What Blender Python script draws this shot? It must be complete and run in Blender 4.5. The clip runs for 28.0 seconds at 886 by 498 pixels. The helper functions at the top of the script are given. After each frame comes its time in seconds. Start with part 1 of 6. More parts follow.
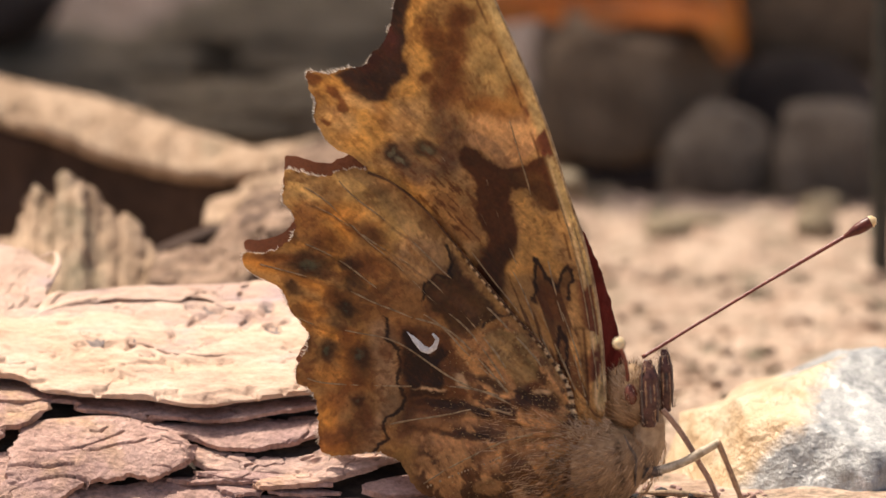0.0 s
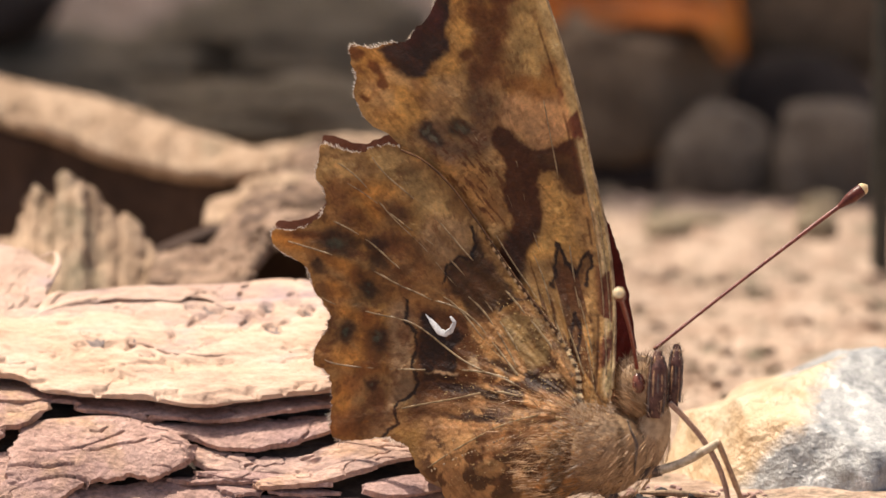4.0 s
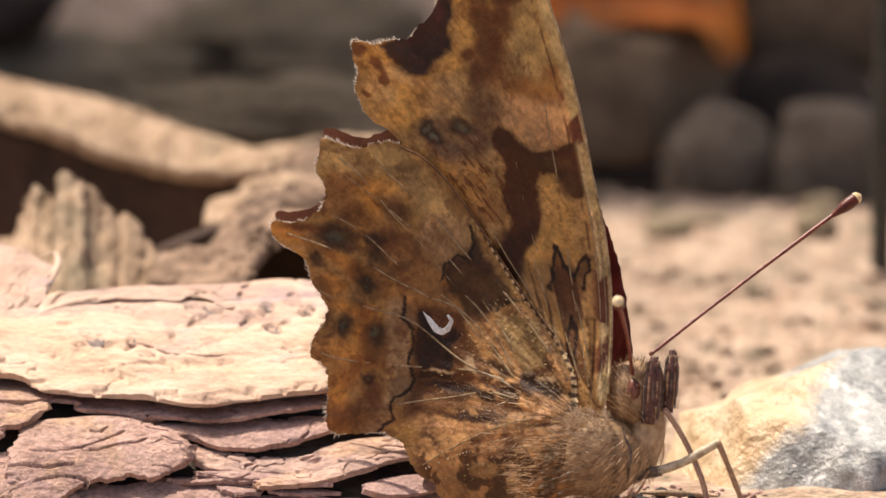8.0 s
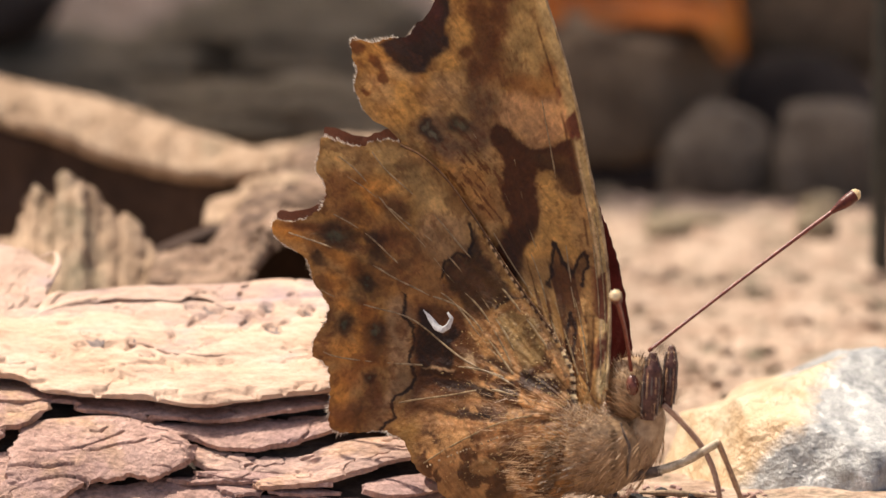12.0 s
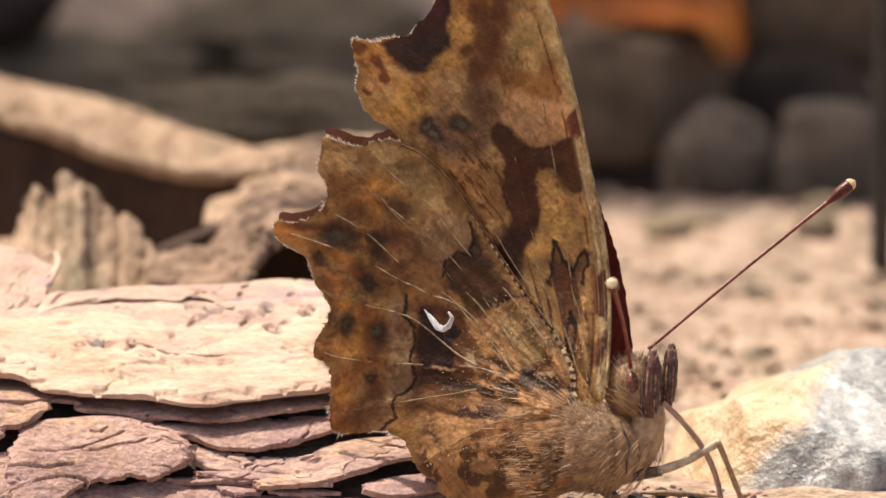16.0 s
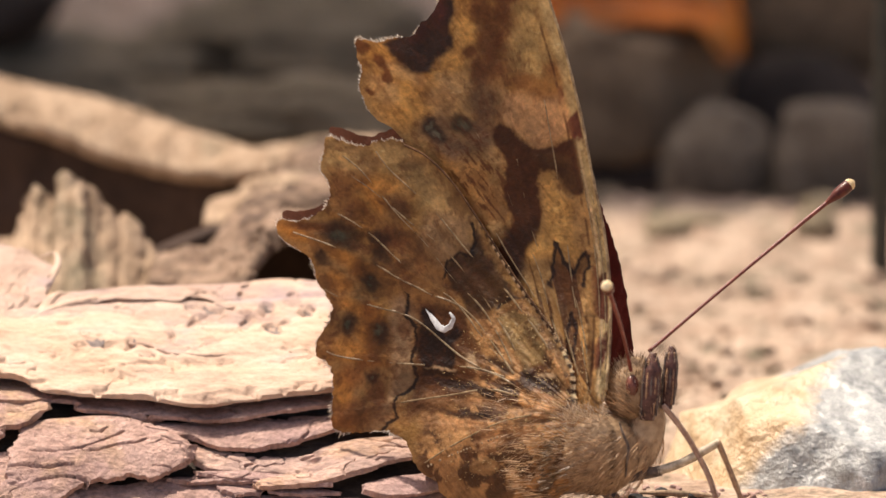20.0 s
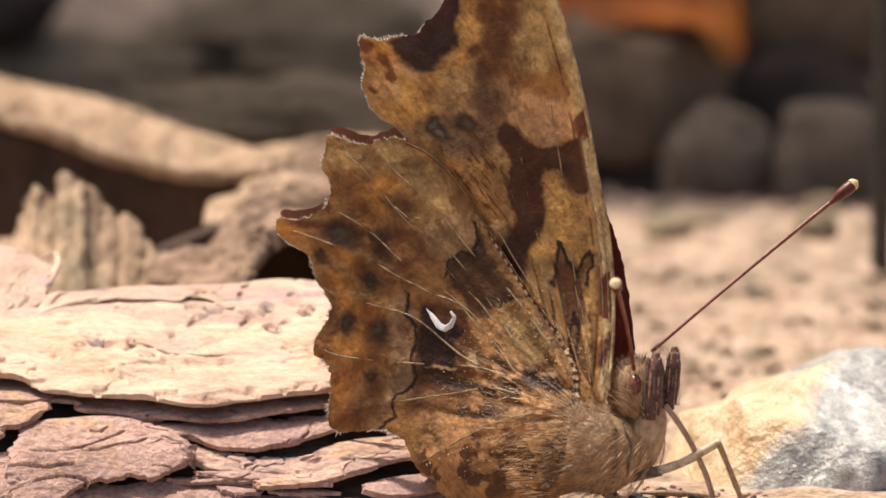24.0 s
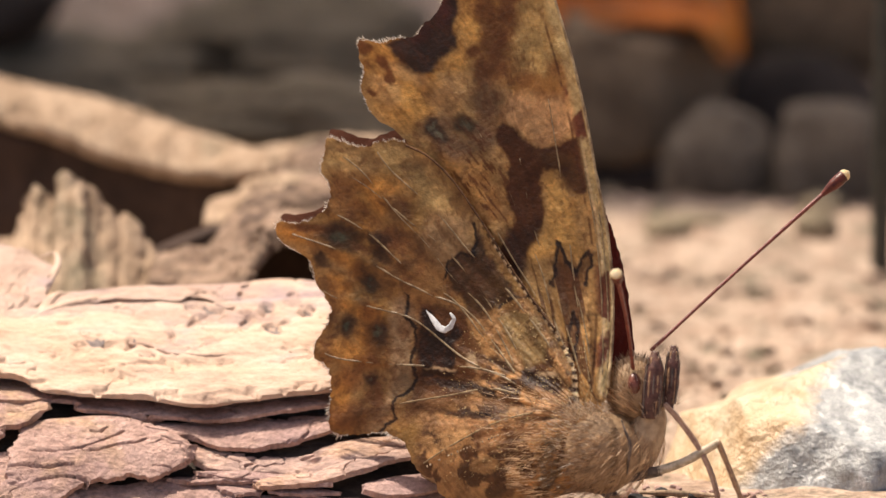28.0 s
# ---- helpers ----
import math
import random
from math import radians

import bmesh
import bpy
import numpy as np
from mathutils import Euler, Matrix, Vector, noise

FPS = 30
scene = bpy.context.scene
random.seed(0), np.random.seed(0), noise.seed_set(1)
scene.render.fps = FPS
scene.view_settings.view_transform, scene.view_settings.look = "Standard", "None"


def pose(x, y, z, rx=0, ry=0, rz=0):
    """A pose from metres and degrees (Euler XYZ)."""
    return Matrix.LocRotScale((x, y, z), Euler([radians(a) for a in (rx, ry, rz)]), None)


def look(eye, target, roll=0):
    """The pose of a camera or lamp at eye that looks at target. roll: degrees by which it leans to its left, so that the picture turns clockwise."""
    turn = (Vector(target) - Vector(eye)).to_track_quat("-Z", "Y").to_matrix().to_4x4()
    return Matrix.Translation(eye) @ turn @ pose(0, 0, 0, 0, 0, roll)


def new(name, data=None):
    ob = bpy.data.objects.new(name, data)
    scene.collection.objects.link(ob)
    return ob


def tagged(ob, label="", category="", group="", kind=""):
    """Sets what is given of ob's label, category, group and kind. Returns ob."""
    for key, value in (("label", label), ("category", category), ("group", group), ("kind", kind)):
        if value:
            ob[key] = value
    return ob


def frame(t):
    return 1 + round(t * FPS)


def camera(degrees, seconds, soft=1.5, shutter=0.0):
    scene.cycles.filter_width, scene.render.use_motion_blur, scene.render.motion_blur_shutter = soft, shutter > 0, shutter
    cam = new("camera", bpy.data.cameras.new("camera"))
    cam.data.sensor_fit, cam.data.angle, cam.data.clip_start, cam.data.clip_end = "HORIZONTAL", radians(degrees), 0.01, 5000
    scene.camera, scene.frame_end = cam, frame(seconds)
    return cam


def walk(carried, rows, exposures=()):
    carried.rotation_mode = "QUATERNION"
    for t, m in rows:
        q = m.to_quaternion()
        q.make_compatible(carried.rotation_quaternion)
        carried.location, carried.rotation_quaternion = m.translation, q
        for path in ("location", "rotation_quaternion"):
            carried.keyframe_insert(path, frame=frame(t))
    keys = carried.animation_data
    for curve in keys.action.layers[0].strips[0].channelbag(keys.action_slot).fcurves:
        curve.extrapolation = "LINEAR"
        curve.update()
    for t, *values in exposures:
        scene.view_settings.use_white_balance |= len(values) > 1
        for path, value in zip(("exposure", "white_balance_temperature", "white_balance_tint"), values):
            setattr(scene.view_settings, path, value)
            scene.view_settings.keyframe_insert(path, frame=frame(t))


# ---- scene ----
MM = 0.001
EYE, AIM = (-0.00768, -1.167226, 0.283681), (-0.00768, 0.002018, 0.01374)
cam = camera(2.2457, 28.0, soft=1.5)
cam.data.dof.use_dof = True
cam.data.dof.focus_distance = 1.2025
cam.data.dof.aperture_fstop = 56.0
walk(cam, [(0.0, look(EYE, AIM)), (28.0, look(EYE, AIM))], exposures=[(0.0, 0.25, 7090, 12), (28.0, 0.25, 7090, 12)])

# ---- light ----
SUN = Vector((-0.30, 0.26, 0.91)).normalized()
world = bpy.data.worlds.new("sky")
scene.world = world
world.use_nodes = True
sky = world.node_tree.nodes.new("ShaderNodeTexSky")
sky.sky_type, sky.sun_disc = "NISHITA", False
sky.air_density, sky.dust_density, sky.ozone_density = 0.6, 5.0, 0.3
sky.sun_elevation = math.asin(SUN.z)
sky.sun_rotation = math.atan2(SUN.x, SUN.y)
world.node_tree.links.new(sky.outputs[0], world.node_tree.nodes["Background"].inputs[0])
world.node_tree.nodes["Background"].inputs[1].default_value = 0.15
lamp = bpy.data.lights.new("sun", "SUN")
lamp.energy, lamp.angle, lamp.color = 5.0, radians(0.53), (1.0, 0.93, 0.84)
sun = new("sun", lamp)
sun.matrix_world = look(SUN, (0, 0, 0))


# ---- materials ----
def ramp(nt, stops):
    node = nt.nodes.new("ShaderNodeValToRGB")
    els = node.color_ramp.elements
    while len(els) < len(stops):
        els.new(0.5)
    for el, (p, c) in zip(els, stops):
        el.position, el.color = p, (*c, 1)
    return node


def mixed(nt, a, b, fac, how="MIX"):
    node = nt.nodes.new("ShaderNodeMix")
    node.data_type, node.blend_type = "RGBA", how
    for sock, v in ((node.inputs[0], fac), (node.inputs[6], a), (node.inputs[7], b)):
        if hasattr(v, "is_output"):
            nt.links.new(v, sock)
        elif isinstance(v, tuple):
            sock.default_value = (*v, 1)
        else:
            sock.default_value = v
    return node.outputs[2]


def grain(nt, size, detail=6.0, stretch=(1, 1, 1), rough=0.6, shift=0.0):
    """Noise whose features are size millimetres across."""
    co = nt.nodes.new("ShaderNodeTexCoord")
    mp = nt.nodes.new("ShaderNodeMapping")
    mp.inputs["Scale"].default_value = [1000.0 / size / s for s in stretch]
    mp.inputs["Location"].default_value = (shift, shift * 0.7, -shift)
    no = nt.nodes.new("ShaderNodeTexNoise")
    no.inputs["Scale"].default_value = 1.0
    no.inputs["Detail"].default_value = detail
    no.inputs["Roughness"].default_value = rough
    nt.links.new(co.outputs["Object"], mp.inputs[0])
    nt.links.new(mp.outputs[0], no.inputs["Vector"])
    return no.outputs["Fac"]


def surface(name, stops, size, stain=None, stain_size=6.0, rough=0.8, bump=0.25, bump_size=0.4, stretch=(1, 1, 1), spec=0.3, speck=0.35, tinge=None):
    """Mottled rough surface: stops of a colour ramp over noise of size mm, stains, specks and relief of bump mm."""
    m = bpy.data.materials.new(name)
    m.use_nodes = True
    nt = m.node_tree
    b = nt.nodes["Principled BSDF"]
    r = ramp(nt, stops)
    nt.links.new(grain(nt, size, 8.0, stretch), r.inputs[0])
    col = r.outputs[0]
    if stain:
        s = ramp(nt, [(0.52, (0, 0, 0)), (0.68, (1, 1, 1))])
        nt.links.new(grain(nt, stain_size, 4.0, stretch, shift=7.3), s.inputs[0])
        col = mixed(nt, col, stain, s.outputs[0])
    if tinge:
        s = ramp(nt, [(0.45, (0, 0, 0)), (0.65, (0.8, 0.8, 0.8))])
        nt.links.new(grain(nt, stain_size * 0.9, 5.0, stretch, shift=15.7), s.inputs[0])
        col = mixed(nt, col, tinge, s.outputs[0])
    f = ramp(nt, [(0.35, (1 - speck,) * 3), (0.6, (1, 1, 1))])
    nt.links.new(grain(nt, bump_size * 0.5, 3.0, stretch, shift=3.1), f.inputs[0])
    col = mixed(nt, col, f.outputs[0], 1.0, "MULTIPLY")
    nt.links.new(col, b.inputs["Base Color"])
    b.inputs["Roughness"].default_value = rough
    b.inputs["Specular IOR Level"].default_value = spec
    bp = nt.nodes.new("ShaderNodeBump")
    bp.inputs["Strength"].default_value = 0.8
    bp.inputs["Distance"].default_value = bump * MM
    nt.links.new(grain(nt, bump_size, 7.0, stretch, shift=1.7), bp.inputs["Height"])
    nt.links.new(bp.outputs[0], b.inputs["Normal"])
    return m


bleached = surface("bleached_wood", [(0.28, (0.340, 0.211, 0.162)), (0.42, (0.540, 0.383, 0.287)), (0.56, (0.660, 0.489, 0.377)), (0.78, (0.540, 0.403, 0.363))], 3.0,
                   stain=(0.460, 0.345, 0.330), stain_size=4.5, bump=0.28, bump_size=0.6, stretch=(1.5, 1, 1), speck=0.16, tinge=(0.620, 0.422, 0.296))
# the bleached colours again, each about a fifth darker
weathered = surface("bleached_wood_darker", [(0.28, (0.272, 0.167, 0.134)), (0.42, (0.432, 0.303, 0.238)), (0.56, (0.528, 0.386, 0.313)), (0.78, (0.432, 0.318, 0.301))], 3.0,
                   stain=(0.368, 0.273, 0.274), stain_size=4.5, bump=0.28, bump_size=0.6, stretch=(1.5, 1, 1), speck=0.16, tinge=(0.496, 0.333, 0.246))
bark = surface("bark", [(0.25, (0.192, 0.111, 0.093)), (0.40, (0.423, 0.265, 0.219)), (0.56, (0.566, 0.375, 0.316)), (0.8, (0.441, 0.310, 0.292))], 2.6,
               stain=(0.537, 0.353, 0.224), stain_size=4.0, bump=0.42, bump_size=0.5, stretch=(1.1, 1, 1), speck=0.32, tinge=(0.412, 0.268, 0.248))
pale_bark = surface("pale_bark", [(0.25, (0.270, 0.162, 0.116)), (0.40, (0.500, 0.318, 0.247)), (0.56, (0.629, 0.427, 0.344)), (0.8, (0.500, 0.351, 0.320))], 2.6,
                    stain=(0.620, 0.380, 0.233), stain_size=3.0, bump=0.42, bump_size=0.5, stretch=(1.6, 1, 1), speck=0.32, tinge=(0.400, 0.275, 0.242))
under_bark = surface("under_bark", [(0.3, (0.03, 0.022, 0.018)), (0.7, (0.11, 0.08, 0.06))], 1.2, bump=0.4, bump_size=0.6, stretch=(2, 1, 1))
soil = surface("soil", [(0.25, (0.228, 0.140, 0.090)), (0.42, (0.394, 0.275, 0.200)), (0.58, (0.518, 0.385, 0.289)), (0.8, (0.601, 0.465, 0.370))], 2.4,
               stain=(0.156, 0.130, 0.084), stain_size=2.3, bump=0.5, bump_size=0.9, speck=0.4)
rotten = surface("rotten_wood", [(0.36, (0.052, 0.031, 0.021)), (0.46, (0.175, 0.109, 0.074)), (0.56, (0.309, 0.205, 0.141)), (0.7, (0.433, 0.302, 0.218))], 1.6,
                 stain=(0.134, 0.088, 0.058), stain_size=2.6, bump=0.4, bump_size=0.8, stretch=(1.6, 1.3, 1), speck=0.5)
pale_wood = surface("pale_wood", [(0.28, (0.147, 0.092, 0.056)), (0.45, (0.372, 0.255, 0.167)), (0.62, (0.490, 0.352, 0.242)), (0.8, (0.559, 0.418, 0.302))], 1.6,
                    stain=(0.235, 0.184, 0.121), stain_size=3.0, bump=0.3, bump_size=0.6, stretch=(1, 2, 3), speck=0.4)
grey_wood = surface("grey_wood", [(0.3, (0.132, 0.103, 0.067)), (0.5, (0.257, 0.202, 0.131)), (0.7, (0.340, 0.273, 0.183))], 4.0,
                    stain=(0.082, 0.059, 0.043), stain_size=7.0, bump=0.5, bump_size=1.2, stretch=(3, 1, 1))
pit_wood = surface("pit_wood", [(0.3, (0.13, 0.105, 0.10)), (0.7, (0.34, 0.275, 0.25))], 0.5, bump=0.2)
# near-black brown that paints the deep shade under branch and chunk
hollow_shade = surface("hollow_shade", [(0.3, (0.03, 0.017, 0.012)), (0.7, (0.09, 0.052, 0.036))], 2.5, bump=0.3, bump_size=0.8, stretch=(1, 1, 2))
grey_stone = surface("grey_stone", [(0.3, (0.127, 0.096, 0.068)), (0.55, (0.214, 0.168, 0.121)), (0.75, (0.271, 0.214, 0.156))], 3.0, bump=0.3, bump_size=0.8)
dark_stone = surface("dark_stone", [(0.3, (0.164, 0.110, 0.067)), (0.55, (0.293, 0.204, 0.126)), (0.75, (0.374, 0.270, 0.173))], 4.0, bump=0.3, bump_size=0.9)
# near-black colour for lumps that stand in for dark gaps
shade_stone = surface("shade_stone", [(0.3, (0.035, 0.026, 0.021)), (0.55, (0.075, 0.056, 0.045)), (0.75, (0.11, 0.085, 0.07))], 4.0, bump=0.3, bump_size=0.9)
stem_skin = surface("stem_skin", [(0.3, (0.04, 0.038, 0.03)), (0.7, (0.09, 0.085, 0.065))], 1.0, bump=0.1, rough=0.6)
orange_leaf = surface("orange_leaf", [(0.3, (0.25, 0.09, 0.02)), (0.5, (0.70, 0.18, 0.014)), (0.7, (0.82, 0.25, 0.022))], 3.0, stain=(0.20, 0.10, 0.03), stain_size=3.5, bump=0.15, rough=0.5)
dark_crumb = surface("dark_crumb", [(0.3, (0.02, 0.02, 0.022)), (0.7, (0.07, 0.065, 0.065))], 0.6, bump=0.2)


def quartz_material():
    """Grey-white crystalline stone with a cream side."""
    m = bpy.data.materials.new("quartz")
    m.use_nodes = True
    nt = m.node_tree
    b = nt.nodes["Principled BSDF"]
    grey = ramp(nt, [(0.34, (0.17, 0.18, 0.19)), (0.45, (0.32, 0.33, 0.325)), (0.56, (0.46, 0.47, 0.455)), (0.66, (0.84, 0.85, 0.83))])
    nt.links.new(grain(nt, 2.2, 9.0, (0.8, 1, 1.5), rough=0.72), grey.inputs[0])
    cream = ramp(nt, [(0.3, (0.53, 0.34, 0.18)), (0.5, (0.64, 0.475, 0.30)), (0.7, (0.70, 0.57, 0.41))])
    nt.links.new(grain(nt, 2.6, 6.0, shift=4.0), cream.inputs[0])
    co = nt.nodes.new("ShaderNodeTexCoord")
    sep = nt.nodes.new("ShaderNodeSeparateXYZ")
    nt.links.new(co.outputs["Object"], sep.inputs[0])
    lean = nt.nodes.new("ShaderNodeMath")
    lean.operation = "MULTIPLY_ADD"
    lean.inputs[1].default_value = -1.0
    nt.links.new(sep.outputs[2], lean.inputs[0])
    nt.links.new(sep.outputs[0], lean.inputs[2])
    ragged = nt.nodes.new("ShaderNodeMath")
    ragged.operation = "MULTIPLY_ADD"
    ragged.inputs[1].default_value = 0.0035
    nt.links.new(grain(nt, 2.0, 5.0, shift=9.0), ragged.inputs[0])
    nt.links.new(lean.outputs[0], ragged.inputs[2])
    edge = nt.nodes.new("ShaderNodeMapRange")
    edge.inputs[1].default_value, edge.inputs[2].default_value = -0.0067, -0.0055
    nt.links.new(ragged.outputs[0], edge.inputs[0])
    nt.links.new(mixed(nt, cream.outputs[0], grey.outputs[0], edge.outputs[0]), b.inputs["Base Color"])
    b.inputs["Roughness"].default_value = 0.2
    bp = nt.nodes.new("ShaderNodeBump")
    bp.inputs["Strength"].default_value, bp.inputs["Distance"].default_value = 0.9, 0.5 * MM
    nt.links.new(grain(nt, 1.0, 6.0, rough=0.6), bp.inputs["Height"])
    nt.links.new(bp.outputs[0], b.inputs["Normal"])
    return m


quartz = quartz_material()


def scaled_wing(name, through_light):
    """Wing membrane: pigment of the scales from the mesh, fine scale grain, and light shining through."""
    m = bpy.data.materials.new(name)
    m.use_nodes = True
    nt = m.node_tree
    b = nt.nodes["Principled BSDF"]
    at = nt.nodes.new("ShaderNodeAttribute")
    at.attribute_name = "pigment"
    f = ramp(nt, [(0.3, (0.82, 0.80, 0.78)), (0.5, (1.0, 1.0, 1.0)), (0.72, (1.12, 1.1, 1.06))])
    nt.links.new(grain(nt, 0.16, 4.0, shift=2.0), f.inputs[0])
    col = mixed(nt, at.outputs["Color"], f.outputs[0], 1.0, "MULTIPLY")
    nt.links.new(col, b.inputs["Base Color"])
    b.inputs["Roughness"].default_value = 0.42
    b.inputs["Specular IOR Level"].default_value = 0.4
    bp = nt.nodes.new("ShaderNodeBump")
    bp.inputs["Strength"].default_value, bp.inputs["Distance"].default_value = 1.0, 0.09 * MM
    nt.links.new(grain(nt, 0.22, 4.0), bp.inputs["Height"])
    nt.links.new(bp.outputs[0], b.inputs["Normal"])
    tr = nt.nodes.new("ShaderNodeBsdfTranslucent")
    nt.links.new(mixed(nt, col, (1.0, 0.80, 0.54), 1.0, "MULTIPLY"), tr.inputs[0])
    mx = nt.nodes.new("ShaderNodeMixShader")
    mx.inputs[0].default_value = through_light
    nt.links.new(b.outputs[0], mx.inputs[1])
    nt.links.new(tr.outputs[0], mx.inputs[2])
    nt.links.new(mx.outputs[0], nt.nodes["Material Output"].inputs[0])
    return m


wing_scales = scaled_wing("wing_scales", 0.45)


def plain(name, a, b_, size=0.3, rough=0.5, spec=0.4, island=False, glow_through=0.0):
    """Two colours mixed by fine noise, or piece by piece."""
    m = bpy.data.materials.new(name)
    m.use_nodes = True
    nt = m.node_tree
    b = nt.nodes["Principled BSDF"]
    r = ramp(nt, [(0.35, a), (0.65, b_)] if not island else [(0.0, a), (1.0, b_)])
    if island:
        geo = nt.nodes.new("ShaderNodeNewGeometry")
        nt.links.new(geo.outputs["Random Per Island"], r.inputs[0])
    else:
        nt.links.new(grain(nt, size, 5.0), r.inputs[0])
        bp = nt.nodes.new("ShaderNodeBump")
        bp.inputs["Strength"].default_value, bp.inputs["Distance"].default_value = 0.5, size * 0.15 * MM
        nt.links.new(grain(nt, size * 0.6, 4.0), bp.inputs["Height"])
        nt.links.new(bp.outputs[0], b.inputs["Normal"])
    nt.links.new(r.outputs[0], b.inputs["Base Color"])
    b.inputs["Roughness"].default_value = rough
    b.inputs["Specular IOR Level"].default_value = spec
    if glow_through:
        tr = nt.nodes.new("ShaderNodeBsdfTranslucent")
        nt.links.new(r.outputs[0], tr.inputs[0])
        mx = nt.nodes.new("ShaderNodeMixShader")
        mx.inputs[0].default_value = glow_through
        nt.links.new(b.outputs[0], mx.inputs[1])
        nt.links.new(tr.outputs[0], mx.inputs[2])
        nt.links.new(mx.outputs[0], nt.nodes["Material Output"].inputs[0])
    return m


vein_gold = plain("vein", (0.22, 0.14, 0.065), (0.55, 0.41, 0.235), 0.4, 0.33, 0.65, glow_through=0.45)
shiny_gold = plain("shiny_scale", (0.22, 0.12, 0.04), (0.66, 0.46, 0.2), island=True, rough=0.6, spec=0.25)
edge_scale = plain("edge_scale", (0.16, 0.09, 0.045), (0.60, 0.45, 0.27), island=True, rough=0.5, spec=0.4)
fringe_hair = plain("fringe_hair", (0.45, 0.36, 0.26), (0.88, 0.83, 0.76), island=True, rough=0.45, glow_through=0.4)
fur_gold = plain("fur", (0.27, 0.15, 0.08), (0.76, 0.52, 0.31), island=True, rough=0.4, glow_through=0.35)
fur_dark = plain("dark_fur", (0.09, 0.05, 0.025), (0.30, 0.19, 0.10), island=True, rough=0.4, glow_through=0.3)
fur_pale = plain("pale_fur", (0.32, 0.22, 0.14), (0.72, 0.58, 0.44), island=True, rough=0.4, glow_through=0.35)
cuticle = plain("body_skin", (0.22, 0.13, 0.065), (0.44, 0.29, 0.16), 0.5, 0.6)
chest_skin = plain("chest_skin", (0.38, 0.25, 0.14), (0.60, 0.43, 0.26), 0.5, 0.6)
rim_tan = plain("rim_tan", (0.16, 0.095, 0.045), (0.50, 0.37, 0.20), 0.6, 0.4)
rim_dark = plain("rim_dark", (0.03, 0.014, 0.01), (0.16, 0.085, 0.045), 0.6, 0.8, 0.1)
eye_brown = plain("eye", (0.08, 0.02, 0.012), (0.22, 0.07, 0.04), 0.25, 0.25, 0.6)
palp_skin = plain("palp_skin", (0.04, 0.014, 0.012), (0.14, 0.06, 0.045), 0.35, 0.45)
antenna_red = plain("antenna_skin", (0.12, 0.026, 0.02), (0.24, 0.07, 0.05), 0.3, 0.35)
club_dark = plain("club_skin", (0.07, 0.014, 0.01), (0.16, 0.035, 0.02), 0.3, 0.35, glow_through=0.15)
tip_cream = plain("tip_cream", (0.85, 0.66, 0.36), (0.92, 0.82, 0.60), 0.3, 0.35, glow_through=0.4)
tongue_brown = plain("tongue_skin", (0.30, 0.17, 0.12), (0.50, 0.34, 0.26), 0.4, 0.25)
leg_pale = plain("leg_skin", (0.34, 0.27, 0.18), (0.66, 0.56, 0.42), 0.35, 0.45)
leg_brown = plain("leg_brown", (0.20, 0.11, 0.07), (0.45, 0.27, 0.14), 0.35, 0.45)
leg_dark = plain("leg_dark", (0.05, 0.035, 0.03), (0.20, 0.15, 0.12), 0.35, 0.45)
white_mark = plain("white_scales", (0.46, 0.47, 0.48), (0.72, 0.73, 0.74), 0.2, 0.6, 0.3)


# ---- building blocks, all in millimetres ----
def part(name, verts, faces, material, parent=None, label="", smooth=True, at=(0, 0, 0)):
    """One mesh object from vertices in mm, placed at `at` (mm) under parent."""
    me = bpy.data.meshes.new(name)
    v = np.asarray(verts, dtype=float) * MM
    me.from_pydata([tuple(p) for p in v.tolist()], [], faces)
    me.materials.append(material)
    if smooth:
        me.polygons.foreach_set("use_smooth", [True] * len(me.polygons))
    me.update()
    ob = new(name, me)
    ob.location = Vector(at) * MM
    if parent:
        ob.parent = parent
    if label:
        tagged(ob, label)
    return ob


def thing(name, at, label, category, group="", kind=""):
    e = new(name)
    e.location = Vector(at) * MM
    e.empty_display_size = 0.002
    return tagged(e, label, category, group, kind)


def lattice(p, seed):
    """Smooth noise in 0..1 at points p (n x 2 or n x 3)."""
    p = np.asarray(p, dtype=float)
    i = np.floor(p).astype(np.int64)
    f = p - i
    f = f * f * (3 - 2 * f)
    out = np.zeros(len(p))
    dims = p.shape[1]
    for c in range(2 ** dims):
        w = np.ones(len(p))
        h = np.full(len(p), seed * 7919 + 13, dtype=np.int64)
        for d in range(dims):
            bit = (c >> d) & 1
            w = w * (f[:, d] if bit else 1 - f[:, d])
            h = (h ^ ((i[:, d] + bit) * (374761393, 668265263, 2147483647)[d])) * 1274126177 & 0xFFFFFFFF
        h = (h ^ (h >> 13)) * 1103515245 & 0xFFFFFFFF
        out += w * ((h >> 8) & 0xFFFF) / 65535.0
    return out


def fbm(p, size, seed, octaves=4):
    p = np.asarray(p, dtype=float) / size
    total, amp, s = np.zeros(len(p)), 0.5, 0.0
    for o in range(octaves):
        total += amp * lattice(p * 2 ** o + 17.3 * o, seed + o)
        s += amp
        amp *= 0.55
    return total / s


def smooth_step(a, b, x):
    t = np.clip((x - a) / (b - a), 0, 1)
    return t * t * (3 - 2 * t)


